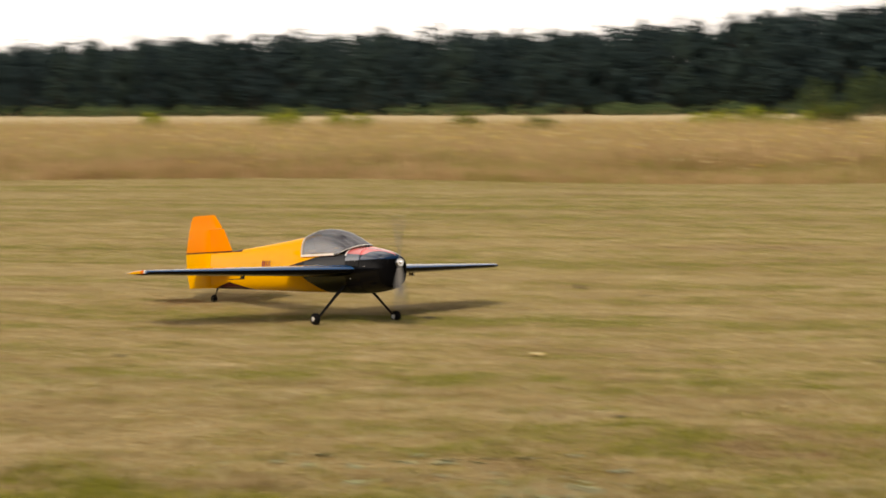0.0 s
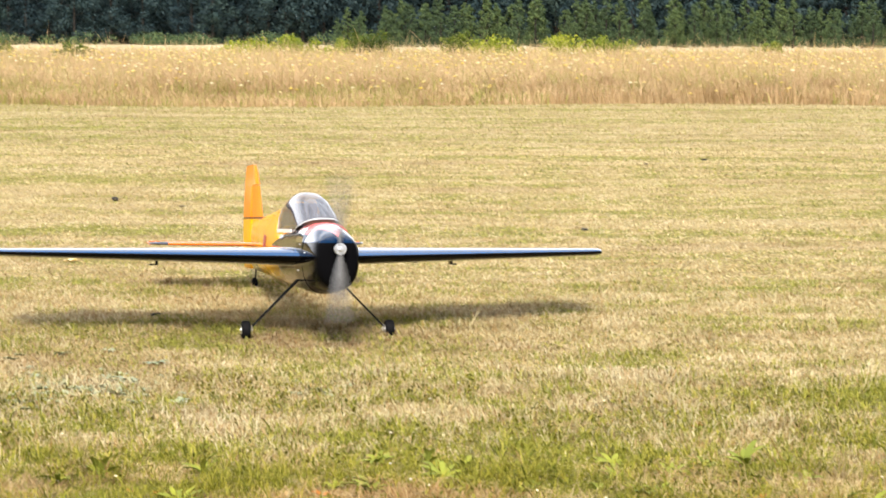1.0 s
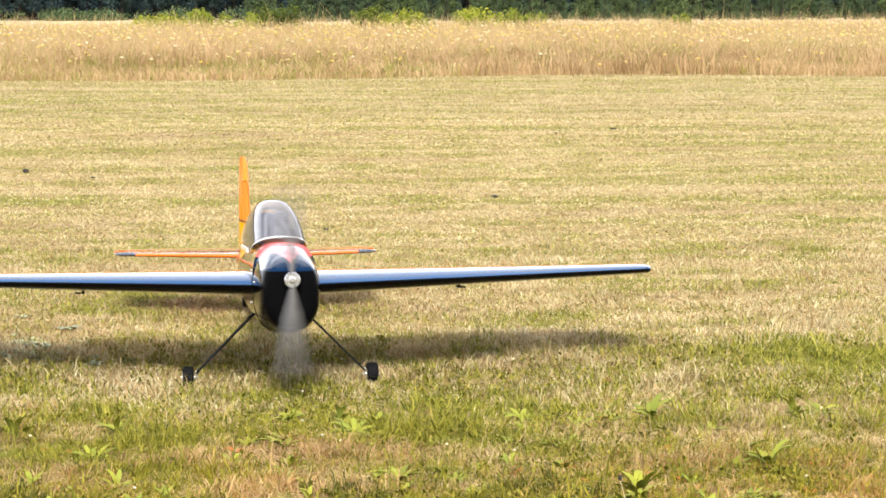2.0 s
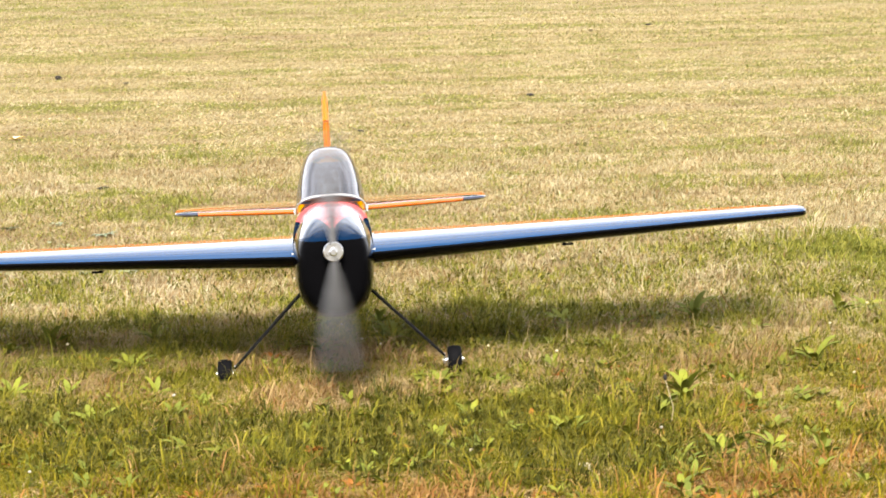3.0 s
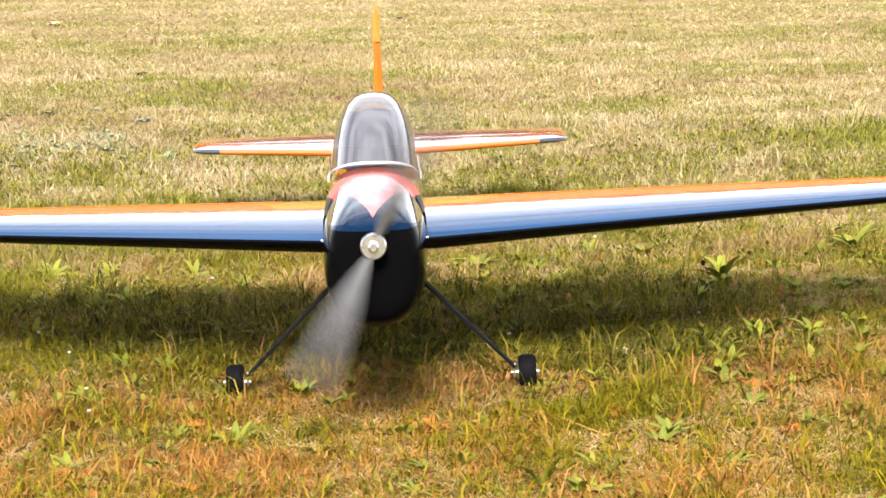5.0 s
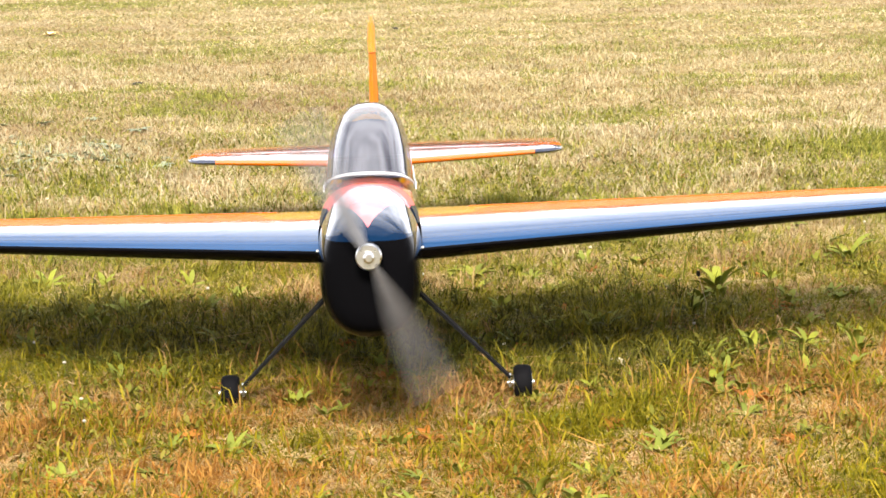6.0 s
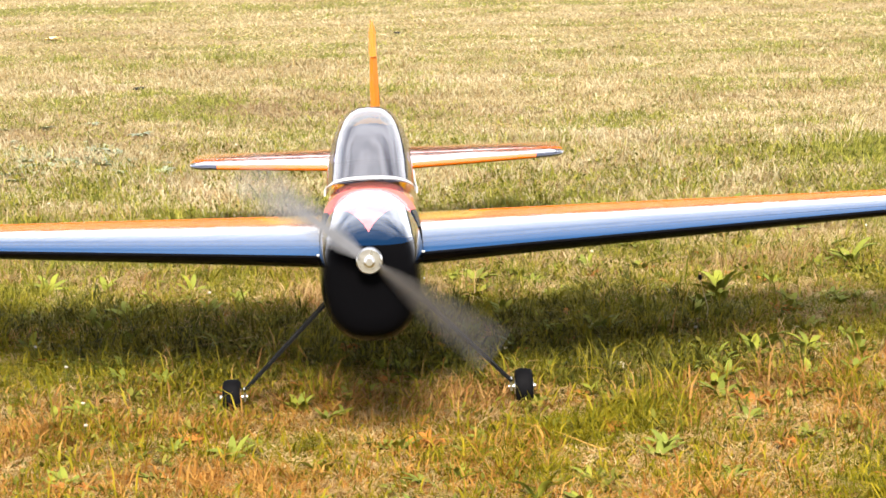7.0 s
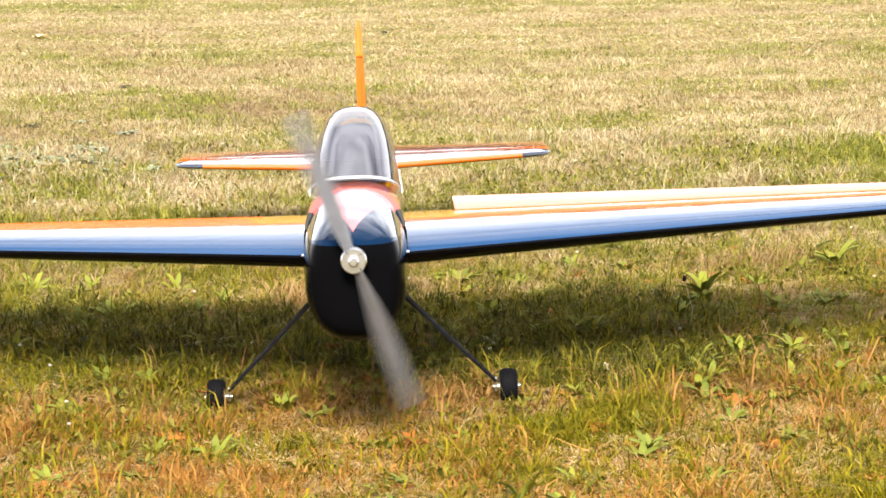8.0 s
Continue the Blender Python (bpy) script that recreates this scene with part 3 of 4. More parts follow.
def build_woods():
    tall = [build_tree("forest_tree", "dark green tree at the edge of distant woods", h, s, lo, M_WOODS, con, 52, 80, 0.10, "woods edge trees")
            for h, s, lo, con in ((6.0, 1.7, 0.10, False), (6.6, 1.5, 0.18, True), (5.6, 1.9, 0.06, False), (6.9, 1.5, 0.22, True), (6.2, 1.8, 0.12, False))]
    young = [build_tree("young_tree", "lighter green young tree before the distant woods", h, s, 0.03, M_YOUNG, con, 46, 60, 0.055, "row of young trees")
             for h, s, con in ((3.4, 0.85, True), (3.0, 0.9, True), (3.6, 0.9, True))]
    rng = random.Random(5)

    def rise(x):
        """The tree line stands higher towards +x."""
        return float(np.interp(x, (-95, -60, -25, -4, 20), (0.86, 1.01, 1.10, 1.40, 1.46)))

    spots = []
    x = -98.0
    while x < 62:
        spots.append((x, 184 + rng.uniform(-2.5, 2.5)))
        x += rng.uniform(1.0, 1.75)
    for i, (x, y) in enumerate(spots):
        k = rise(x) * rng.uniform(0.90, 1.0)
        src = tall[i % 5] if rng.random() < 0.8 else tall[rng.randrange(5)]
        ob = copy_thing(src, pose(x, y, 0, 0, 0, rng.uniform(0, 360)))
        ob.scale = (k, k, k)
    x = -9.0
    i = 0
    while x < 50:
        for row in range(2):
            ob = copy_thing(young[i % 3], pose(x + rng.uniform(-0.5, 0.5), 163 + row * 2.2 + rng.uniform(-1, 1), 0, 0, 0, rng.uniform(0, 360)))
            k = rng.uniform(0.75, 1.1) * (0.72 if x < -6.5 else 1)
            ob.scale = (k, k, k)
            i += 1
        x += rng.uniform(0.75, 1.25)
    for ob in tall:
        ob.matrix_basis = pose(70 + 3 * tall.index(ob), 190, 0)
    for ob in young:
        ob.matrix_basis = pose(52 + 2 * young.index(ob), 164, 0)
    # the depth of the woods behind the edge
    n = 4200
    cx = RNG.uniform(-115, 75, n)
    cy = RNG.uniform(188, 216, n)
    h = np.array([rise(v) for v in cx]) * RNG.uniform(5.8, 6.6, n)
    cz = h * RNG.uniform(0.02, 0.96, n)
    r = RNG.uniform(1.0, 1.9, (n, 1)) * np.array([[1, 1, 0.8]])
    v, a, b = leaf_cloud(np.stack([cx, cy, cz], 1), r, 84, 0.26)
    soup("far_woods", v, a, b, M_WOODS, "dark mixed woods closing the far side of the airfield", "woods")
    # unseen woods added behind the camera, for glossy paint to mirror darkly
    n = 900
    cx, cy = RNG.uniform(-80, 80, n), RNG.uniform(-48, -34, n)
    cz = 6.5 * RNG.uniform(0.03, 1.0, n)
    r = RNG.uniform(1.2, 2.0, (n, 1)) * np.array([[1, 1, 0.8]])
    v, a, b = leaf_cloud(np.stack([cx, cy, cz], 1), r, 45, 0.7)
    soup("far_woods", v, a, b, M_WOODS, "unseen dark woods added behind the camera to darken reflections", "woods")
    # low growth at the foot of the woods
    n = 420
    cx = np.where(np.arange(n) < 240, np.repeat(RNG.uniform(-100, 62, 70), 6) + RNG.normal(0, 0.55, n), RNG.uniform(-100, 62, n))
    cy = RNG.uniform(176, 181, n)
    r = RNG.uniform(0.3, 0.75, (n, 1)) * np.array([[1.1, 1, 0.9]])
    v, a, b = leaf_cloud(np.stack([cx, cy, r[:, 2] * 0.7], 1), r, 70, 0.12)
    soup("woodland_scrub", v, a, b, M_YOUNG, "low grey-green scrub at the foot of the woods", "scrub")


def build_shrub(x, y, wide, tall, dark):
    root = tagged(new("shrub"), "bright green bush rising from the tall meadow" if not dark else "dense dark green bush in the tall meadow", "shrub", "meadow bushes")
    root.matrix_basis = pose(x, y, 0)
    bm = bmesh.new()
    for k in range(5):
        a = k * 1.26
        tube(bm, (0, 0, -0.05), (math.cos(a) * wide * 0.3, math.sin(a) * wide * 0.3, tall * 0.7), 0.03, 0.01, 5)
    part("stem", bm, M_BARK, root)
    centres, radii = [], []
    for k in range(22):
        a, q = RNG.uniform(0, math.tau), math.sqrt(RNG.uniform(0, 1))
        centres.append((math.cos(a) * q * wide * 0.45, math.sin(a) * q * wide * 0.45, tall * RNG.uniform(0.25, 1.0) * (1 - 0.35 * q)))
        s = RNG.uniform(0.14, 0.24) * wide
        radii.append((s, s, min(s, tall * 0.25)))
    cloud_part("crown", leaf_cloud(centres, radii, 90, 0.06), M_BUSH if dark else M_SHRUB, root)


def azimuth(deg, dist):
    return math.sin(radians(deg)) * dist, math.cos(radians(deg)) * dist


def build_shrubs():
    for deg, dist, wide, tall, dark in ((-2.55, 86, 1.9, 1.55, True), (-5.4, 90, 2.2, 1.2, False), (-4.6, 91, 2.0, 1.25, False), (-3.5, 88, 2.0, 1.2, False),
                                        (-0.15, 88, 1.5, 1.4, True), (0.6, 86, 2.2, 1.2, False), (2.5, 88, 2.3, 1.3, False), (3.5, 90, 2.2, 1.2, False),
                                        (-9.8, 80, 1.4, 1.05, True), (-11.7, 86, 1.2, 1.1, True), (-14.6, 86, 1.8, 1.25, False), (-16.3, 86, 1.8, 1.2, False),
                                        (-19.5, 88, 1.5, 1.0, False), (7.5, 88, 1.2, 0.95, False)):
        x, y = azimuth(deg, dist)
        build_shrub(x, y, wide, tall, dark)


# ---- weeds ----
def leaf_bm(length, width, lift, curl):
    bm = bmesh.new()
    rings = []
    for k in range(6):
        f = k / 5
        w = width * (0.16 + math.sin(math.pi * min(1, f * 0.9 + 0.08)) * 0.84) * (1 if k < 5 else 0.1)
        y, z = length * f * math.cos(lift * (1 - 0.3 * f)), length * f * math.sin(lift) - curl * f * f * length
        rings.append([(-w / 2, y, z + 0.12 * w), (0, y, z), (w / 2, y, z + 0.12 * w), (0, y, z - 0.0012)])
    loft(bm, rings)
    return bm


def build_weed(name, label, leaves, length, width, lift, material, group):
    root = tagged(new(name), label, "plant", group)
    meshes = []
    for k in range(3):
        ob = part("leaf", leaf_bm(length * (0.8 + 0.2 * k), width, lift * (0.7 + 0.3 * k), 0.25 + 0.1 * k), material, root)
        ob.matrix_basis = pose(0, 0, 0.004, 0, 0, k * 137)
        meshes.append(ob.data)
    for k in range(3, leaves):
        ob = new("leaf", meshes[k % 3])
        ob.parent = root
        ob.matrix_basis = pose(0, 0, 0.004, 0, 0, k * 137)
    return root


def build_weeds():
    rng = random.Random(11)
    dock = build_weed("broadleaf_weed", "green broad-leaved weed standing in the lawn", 7, 0.078, 0.018, 1.0, M_WEED, "broad-leaved weeds")
    rosette = build_weed("rosette_weed", "low green rosette weed in dry grass", 9, 0.060, 0.014, 0.6, M_WEED, "rosette weeds")
    sorrel = build_weed("sorrel_plant", "small rust-red sorrel plant in dry grass", 6, 0.042, 0.014, 0.9, M_SORREL, "sorrel plants")
    fixed = ((0.83, 6.10), (0.0, 6.01), (-0.21, 5.93), (-0.78, 5.96), (1.07, 6.01), (-0.42, 5.84), (-0.34, 5.02), (-0.30, 5.62), (0.45, 5.75), (0.93, 6.02))
    dock.matrix_basis = pose(0.98, 6.27, 0)
    spots = [(x, y, dock) for x, y in fixed]
    for k in range(170):
        y = rng.uniform(4.4, 8.2)
        spots.append((y * rng.uniform(-0.2, 0.2), y, dock if k % 4 == 0 else rosette))
    for x, y, kind in spots:
        ob = copy_thing(kind, pose(x, y, 0, rng.uniform(-18, 18), rng.uniform(-18, 18), rng.uniform(0, 360)))
        k = rng.uniform(0.6, 1.2) * (1.25 if y > 5.8 else 1.0)
        ob.scale = (k, k, k * rng.uniform(0.7, 1.25))
    rosette.matrix_basis = pose(0.6, 4.9, 0)
    sorrel.matrix_basis = pose(-0.08, 5.17, 0)
    copy_thing(sorrel, pose(0.89, 8.87, 0, 0, 0, 40))
    for x, y in ((-0.09, 5.20), (0.75, 5.51), (-0.66, 5.25), (0.36, 5.30), (0.95, 6.55), (-0.30, 6.15)):
        for k in range(4):
            copy_thing(sorrel, pose(x + rng.gauss(0, 0.025), y + rng.gauss(0, 0.03), 0, rng.uniform(-15, 15), rng.uniform(-15, 15), rng.uniform(0, 360)))
    for k in range(80):
        y = rng.uniform(4.5, 7.6)
        ob = copy_thing(sorrel, pose(y * rng.uniform(-0.2, 0.2), y, 0, 0, 0, rng.uniform(0, 360)))
        ob.scale = [rng.uniform(0.6, 1.1)] * 3
    # upright broad leaves in the rank grass round the aeroplane
    upright = build_weed("upright_weed", "upright pale green broad-leaved weed in rank grass", 5, 0.095, 0.024, 1.25, M_WEED, "upright weeds")
    upright.matrix_basis = pose(0.79, 6.68, 0)
    stands = [(0.79, 6.01, 1.0), (0.66, 6.02, 0.8), (1.04, 5.81, 0.9), (0.90, 5.76, 0.8), (-0.39, 5.52, 0.7), (-0.78, 5.79, 0.8), (-0.62, 5.50, 0.6), (0.19, 5.56, 0.7), (0.72, 6.62, 0.9)]
    for k in range(110):
        y = rng.uniform(5.3, 7.3) if k % 3 else rng.uniform(5.9, 6.8)
        stands.append((y * rng.uniform(-0.2, 0.2), y, rng.uniform(0.4, 0.85)))
    for x, y, k in stands:
        ob = copy_thing(upright, pose(x, y, 0, rng.uniform(-14, 14), rng.uniform(-14, 14), rng.uniform(0, 360)))
        ob.scale = (k, k, k * rng.uniform(0.8, 1.1))
    # a seed head on its stalk, a fallen leaf, a curled leaf and pale flower heads
    stalk = tagged(new("seed_stalk"), "thin dry stalk with a dark seed head in the grass", "plant")
    bm = bmesh.new()
    tube(bm, (0, 0, 0), (0.010, 0, 0.07), 0.0016, 0.0013, 6)
    tube(bm, (0.010, 0, 0.07), (-0.014, 0, 0.155), 0.0013, 0.001, 6)
    part("stem", bm, M_DRY, stalk)
    bm = bmesh.new()
    bmesh.ops.create_icosphere(bm, subdivisions=2, radius=0.006, matrix=pose(-0.014, 0, 0.160) @ Matrix.Diagonal((1, 1, 1.5, 1)))
    part("seed_head", bm, M_CLOD, stalk, "dark brown seed head")
    stalk.matrix_basis = pose(0.70, 6.35, 0, 0, 0, 8)
    for name, label, material, x, y, size, lift in (("fallen_leaf", "yellow fallen leaf caught in the grass", M_FLOWER, 0.97, 6.26, 0.032, 0.9),
                                                    ("curled_leaf", "pale dry curled leaf standing in the grass", M_DRY, 0.45, 5.87, 0.075, 1.1)):
        leaf = part(name, leaf_bm(size, size * 0.55, lift, 0.5), material, None, label)
        tagged(leaf, category="leaf")
        leaf.matrix_basis = pose(x, y, 0.02 if size < 0.05 else 0.0, 0, 0, 75)
    head = tagged(new("white_flower"), "small white flower head in the lawn", "flower", "white flowers")
    bm = bmesh.new()
    tube(bm, (0, 0, 0), (0, 0, 0.045), 0.001, 0.001, 5)
    part("stem", bm, M_WEED, head)
    bm = bmesh.new()
    bmesh.ops.create_icosphere(bm, subdivisions=2, radius=0.0055, matrix=pose(0, 0, 0.048) @ Matrix.Diagonal((1, 1, 0.7, 1)))
    part("bloom", bm, M_DRY, head)
    head.matrix_basis = pose(-1.17, 6.12, 0)
    for k in range(26):
        y = rng.uniform(5.2, 10.5)
        copy_thing(head, pose(y * rng.uniform(-0.2, 0.2), y, 0, rng.uniform(-20, 20), 0, 0))
    silver = build_weed("silver_weed", "pale silvery green weed in the lawn", 8, 0.055, 0.020, 0.5, M_SILVER, "silvery weeds")
    silver.matrix_basis = pose(-1.55, 9.80, 0)
    for k in range(120):
        x0, y0, w = ((-1.58, 9.75, 0.20), (-1.75, 9.5, 0.25), (-2.15, 10.1, 0.4), (-1.2, 9.7, 0.6), (-2.5, 10.6, 0.5), (-1.55, 9.95, 0.12))[k % 6]
        ob = copy_thing(silver, pose(x0 + rng.gauss(0, w), y0 + rng.gauss(0, 0.16), 0, rng.uniform(-12, 12), 0, rng.uniform(0, 360)))
        ob.scale = [rng.uniform(0.55, 1.15)] * 3
    tuft = build_weed("yellow_flower_tuft", "small tuft of pale yellow flowers on the lawn", 9, 0.06, 0.03, 0.6, M_FLOWER, "")
    tuft.matrix_basis = pose(-2.66, 15.1, 0)
    bm = bmesh.new()
    bmesh.ops.create_icosphere(bm, subdivisions=2, radius=0.032)
    for v in bm.verts:
        v.co *= 1 + 0.35 * noise.noise(v.co * 30)
        v.co.z *= 0.7
    ob = part("soil_clod", bm, M_CLOD, None, "dark clod of turned soil on the lawn")
    tagged(ob, category="clod", group="soil clods")
    ob.matrix_basis = pose(-3.18, 20.4, 0.02)
    # flattened clod copies stand in for small dark holes in the lawn
    for k in range(10):
        y = rng.uniform(12, 34)
        c = copy_thing(ob, pose(y * rng.uniform(-0.42, 0.2), y, 0.008, 0, 0, rng.uniform(0, 360)))
        w = rng.uniform(0.5, 1.3)
        c.scale = (w * 1.8, w * 0.8, w * 0.5)


# ---- the model aeroplane ----
# built about its thrust line: x to its right wing, y forwards, z up; it sits nose-high on its wheels
BODY = pose(0, 0, 0.455, 4.5, 0, 0)
HUB_Y = 0.60


def section(y, top, bottom, half, n_up=2.3, n_low=2.6, mid=-0.04, count=36):
    ring = []
    for k in range(count):
        a = k * math.tau / count
        c, s = math.cos(a), math.sin(a)
        n = n_up if s > 0 else n_low
        x = half * math.copysign(abs(c) ** (2 / n), c)
        z = mid + (top - mid if s > 0 else mid - bottom) * math.copysign(abs(s) ** (2 / n), s)
        ring.append((x, y, z))
    return ring


def aerofoil(chord, thick, count=15):
    """Points round a symmetric section, from the trailing edge over the top: (back, up)."""
    pts = []
    for k in range(2 * count):
        a = k / count * math.pi
        f = 0.5 * (1 + math.cos(a))
        t = 5 * thick * (0.2969 * math.sqrt(f) - 0.126 * f - 0.3516 * f * f + 0.2843 * f ** 3 - 0.1015 * f ** 4)
        pts.append((f * chord, t * chord * (1 if a < math.pi else -1)))
    return pts


def wing_le(x):
    return 0.20 - 0.335 * x


def wing_te(x):
    return -0.825 + 0.022 * x


def wing_section(x, side, cut=1.0, shrink=1.0):
    """One rib of the wing; cut: the share of the chord that it keeps."""
    chord = wing_le(x) - wing_te(x)
    ring = []
    for back, up in aerofoil(chord, 0.096 - 0.008 * x / 1.6):
        if cut < 1 and back > chord * cut:
            back = chord * cut
            f = cut
            t = 5 * 0.093 * (0.2969 * math.sqrt(f) - 0.126 * f - 0.3516 * f * f + 0.2843 * f ** 3 - 0.1015 * f ** 4) * chord
            up = max(-t, min(t, up * 6))
        ring.append((side * x, wing_le(x) - 0.5 * chord * (1 - shrink) - back * shrink, -0.045 + 0.012 * x + up * shrink))
    return ring


AIL = (0.26, 1.54, 0.74)


def build_wing(plane, side):
    bm = bmesh.new()
    rings = [wing_section(0.05, side), wing_section(AIL[0] - 0.005, side), wing_section(AIL[0], side, AIL[2])]
    rings += [wing_section(AIL[0] + (AIL[1] - AIL[0]) * k / 5, side, AIL[2]) for k in range(1, 6)]
    rings += [wing_section(AIL[1] + 0.005, side), wing_section(1.585, side), wing_section(1.600, side, 1, 0.93), wing_section(1.606, side, 1, 0.7)]
    loft(bm, rings)
    wing = part("wing", bm, M_WING, plane, "glossy navy and orange film covered wing", BODY)
    # aileron, hinged along the cut
    bm = bmesh.new()
    rings = []
    x0, x1, cut = AIL
    hinge0 = Vector((side * x0, wing_le(x0) - (wing_le(x0) - wing_te(x0)) * cut, -0.045 + 0.012 * x0))
    hinge1 = Vector((side * x1, wing_le(x1) - (wing_le(x1) - wing_te(x1)) * cut, -0.045 + 0.012 * x1))
    for k in range(6):
        x = x0 + 0.004 + (x1 - x0 - 0.008) * k / 5
        chord = wing_le(x) - wing_te(x)
        yh = wing_le(x) - chord * cut - 0.004
        zc = -0.045 + 0.012 * x
        t = 0.027 * chord
        rings.append([(side * x, yh, zc + t), (side * x, yh - 0.008, zc + t), (side * x, wing_te(x), zc + 0.002), (side * x, wing_te(x), zc - 0.002), (side * x, yh - 0.008, zc - t), (side * x, yh, zc - t)])
    along = (hinge1 - hinge0).normalized()
    m = Matrix.Translation(hinge0)
    loft(bm, [[Vector(p) - hinge0 for p in r] for r in rings])
    ail = part("aileron", bm, M_AIL, plane, "orange film covered aileron", BODY @ m)
    bm = bmesh.new()
    xs = 0.78
    zl = -0.045 + 0.012 * xs
    box(bm, (0.012, 0.05, 0.025), (side * xs, -0.42, zl - 0.045))
    box(bm, (0.034, 0.010, 0.007), (side * (xs + 0.017), -0.42, zl - 0.055))
    box(bm, (0.005, 0.16, 0.005), (side * (xs + 0.031), -0.50, zl - 0.055))
    part("servo_linkage", bm, M_BLACKP, wing, "black aileron servo arm and pushrod")
    return ail, hinge0, along


def build_tailplane(plane, side):
    def le(x):
        return -1.84 - 0.46 * x

    def rib(x, a, b, k=1.0):
        ring = []
        for q in range(-8, 9):
            f = radians(q * 90 / 8)
            ring.append((a - 0.022 * (1 - math.cos(f)) * k, 0.0115 * math.sin(f) * k))
        ring = [(b, -0.0115 * k)] + ring + [(b, 0.0115 * k)]
        ring = [(side * x, y, z + (-1.84 - y) * math.tan(radians(0.6))) for y, z in ring]
        return ring

    bm = bmesh.new()
    loft(bm, [rib(0.01, le(0), -2.24), rib(0.30, le(0.30), -2.265), rib(0.60, le(0.60), -2.29, 0.8), rib(0.635, le(0.635) - 0.02, -2.29, 0.6), rib(0.648, le(0.64) - 0.07, -2.285, 0.25)])
    part("tailplane", bm, M_TAIL, plane, "orange tailplane with navy tip", BODY)
    bm = bmesh.new()
    rings = []
    for x in (0.035, 0.3, 0.635, 0.648):
        a, b, t = -2.247 - 0.085 * x, -2.55 + 0.02 * x, 0.011 if x < 0.64 else 0.004
        ring = [(a, t), (a - 0.02, t), (b, 0.0015), (b, -0.0015), (a - 0.02, -t), (a, -t)]
        rings.append([(side * x, y, z + (-1.84 - y) * math.tan(radians(0.6)) + (a - y) * math.tan(radians(1.5))) for y, z in ring])
    loft(bm, rings)
    part("elevator", bm, M_TAIL, plane, "orange elevator with white flash", BODY)


def build_aeroplane():
    plane = tagged(new("model_aeroplane"), "yellow, orange and black radio-controlled aerobatic model aeroplane on the grass", "model aeroplane")
    # fuselage, open under the canopy
    bm = bmesh.new()
    rows = ((0.215, 0.128, -0.226, 0.125), (0.10, 0.132, -0.228, 0.126), (-0.05, 0.118, -0.226, 0.126), (-0.40, 0.112, -0.213, 0.124), (-0.63, 0.112, -0.207, 0.121),
            (-0.645, 0.243, -0.206, 0.120), (-0.815, 0.230, -0.201, 0.117), (-1.2, 0.203, -0.187, 0.100), (-1.6, 0.178, -0.174, 0.074), (-1.96, 0.157, -0.163, 0.050), (-2.20, 0.154, -0.156, 0.033), (-2.325, 0.152, -0.151, 0.022))
    loft(bm, [section(y, t, b, h, 2.1 if y < -0.64 else 3.0) for y, t, b, h in rows])
    fuse = part("fuselage", bm, M_FUSE, plane, "yellow film covered fuselage with black swoosh", BODY)
    bm = bmesh.new()
    rows = ((0.212, 0.127, -0.2255, 0.1245), (0.33, 0.113, -0.219, 0.123), (0.44, 0.093, -0.207, 0.118), (0.51, 0.074, -0.194, 0.110), (0.545, 0.058, -0.178, 0.098), (0.562, 0.040, -0.160, 0.080), (0.566, 0.020, -0.130, 0.055))
    loft(bm, [section(y, t, b, h, 2.3, 2.5) for y, t, b, h in rows])
    part("cowl", bm, M_FUSE, plane, "glossy black engine cowl with red top", BODY)
    # canopy glass over a tub, with white frame
    can = ((0.170, 0.142, 0.112, 0.27), (0.10, 0.172, 0.113, 0.23), (0.0, 0.214, 0.113, 0.17), (-0.12, 0.254, 0.112, 0.10), (-0.26, 0.280, 0.110, 0.05),
           (-0.38, 0.288, 0.109, 0.02), (-0.48, 0.284, 0.109, 0.0), (-0.57, 0.270, 0.109, 0.0), (-0.65, 0.248, 0.109, 0.0))

    def arch(y, top, half, rake, base=0.080, grow=0.0, count=21):
        ring = []
        for k in range(count):
            a = math.pi * k / (count - 1)
            c, s = math.cos(a), math.sin(a)
            ring.append((math.copysign(abs(c) ** 0.75, c) * (half + grow), y - rake * (1 - s), base + (top - base + grow) * s ** 0.8))
        return ring

    bm = bmesh.new()
    loft(bm, [arch(*r) for r in can], False, False)
    glass = part("canopy", bm, M_GLASS, plane, "smoked clear bubble canopy", BODY)
    glass.visible_shadow = False
    for name, y0, y1 in (("front_arch", 0.168, 0.155), ("rear_arch", -0.632, -0.655)):
        bm = bmesh.new()
        rr = []
        for y in (y0, (y0 + y1) / 2, y1):
            i = next(k for k in range(len(can) - 1) if can[k + 1][0] <= y + 1e-9 or k == len(can) - 2)
            f = (can[i][0] - y) / (can[i][0] - can[i + 1][0])
            rr.append(arch(y, *[can[i][q] + (can[i + 1][q] - can[i][q]) * f for q in (1, 2, 3)], 0.078, 0.003))
        vs = loft(bm, rr, False, False)
        bmesh.ops.solidify(bm, geom=bm.faces[:], thickness=0.004)
        part(name, bm, M_WHITE, glass, "white canopy frame")
    for side in (1, -1):
        bm = bmesh.new()
        rr = [[(side * (h + 0.004 + dx), y, z) for dx, z in ((0, 0.076), (0.004, 0.076), (0.004, 0.092), (0, 0.094))] for y, t, h, q in ((-0.15, 0, 0.112, 0), *can[4:])]
        loft(bm, rr)
        part("canopy_rail", bm, M_WHITE, glass, "white canopy frame")
    bm = bmesh.new()
    box(bm, (0.17, 0.20, 0.012), (0, -0.36, 0.122))
    box(bm, (0.15, 0.025, 0.11), (0, -0.50, 0.175), pose(0, 0, 0, 14, 0, 0))
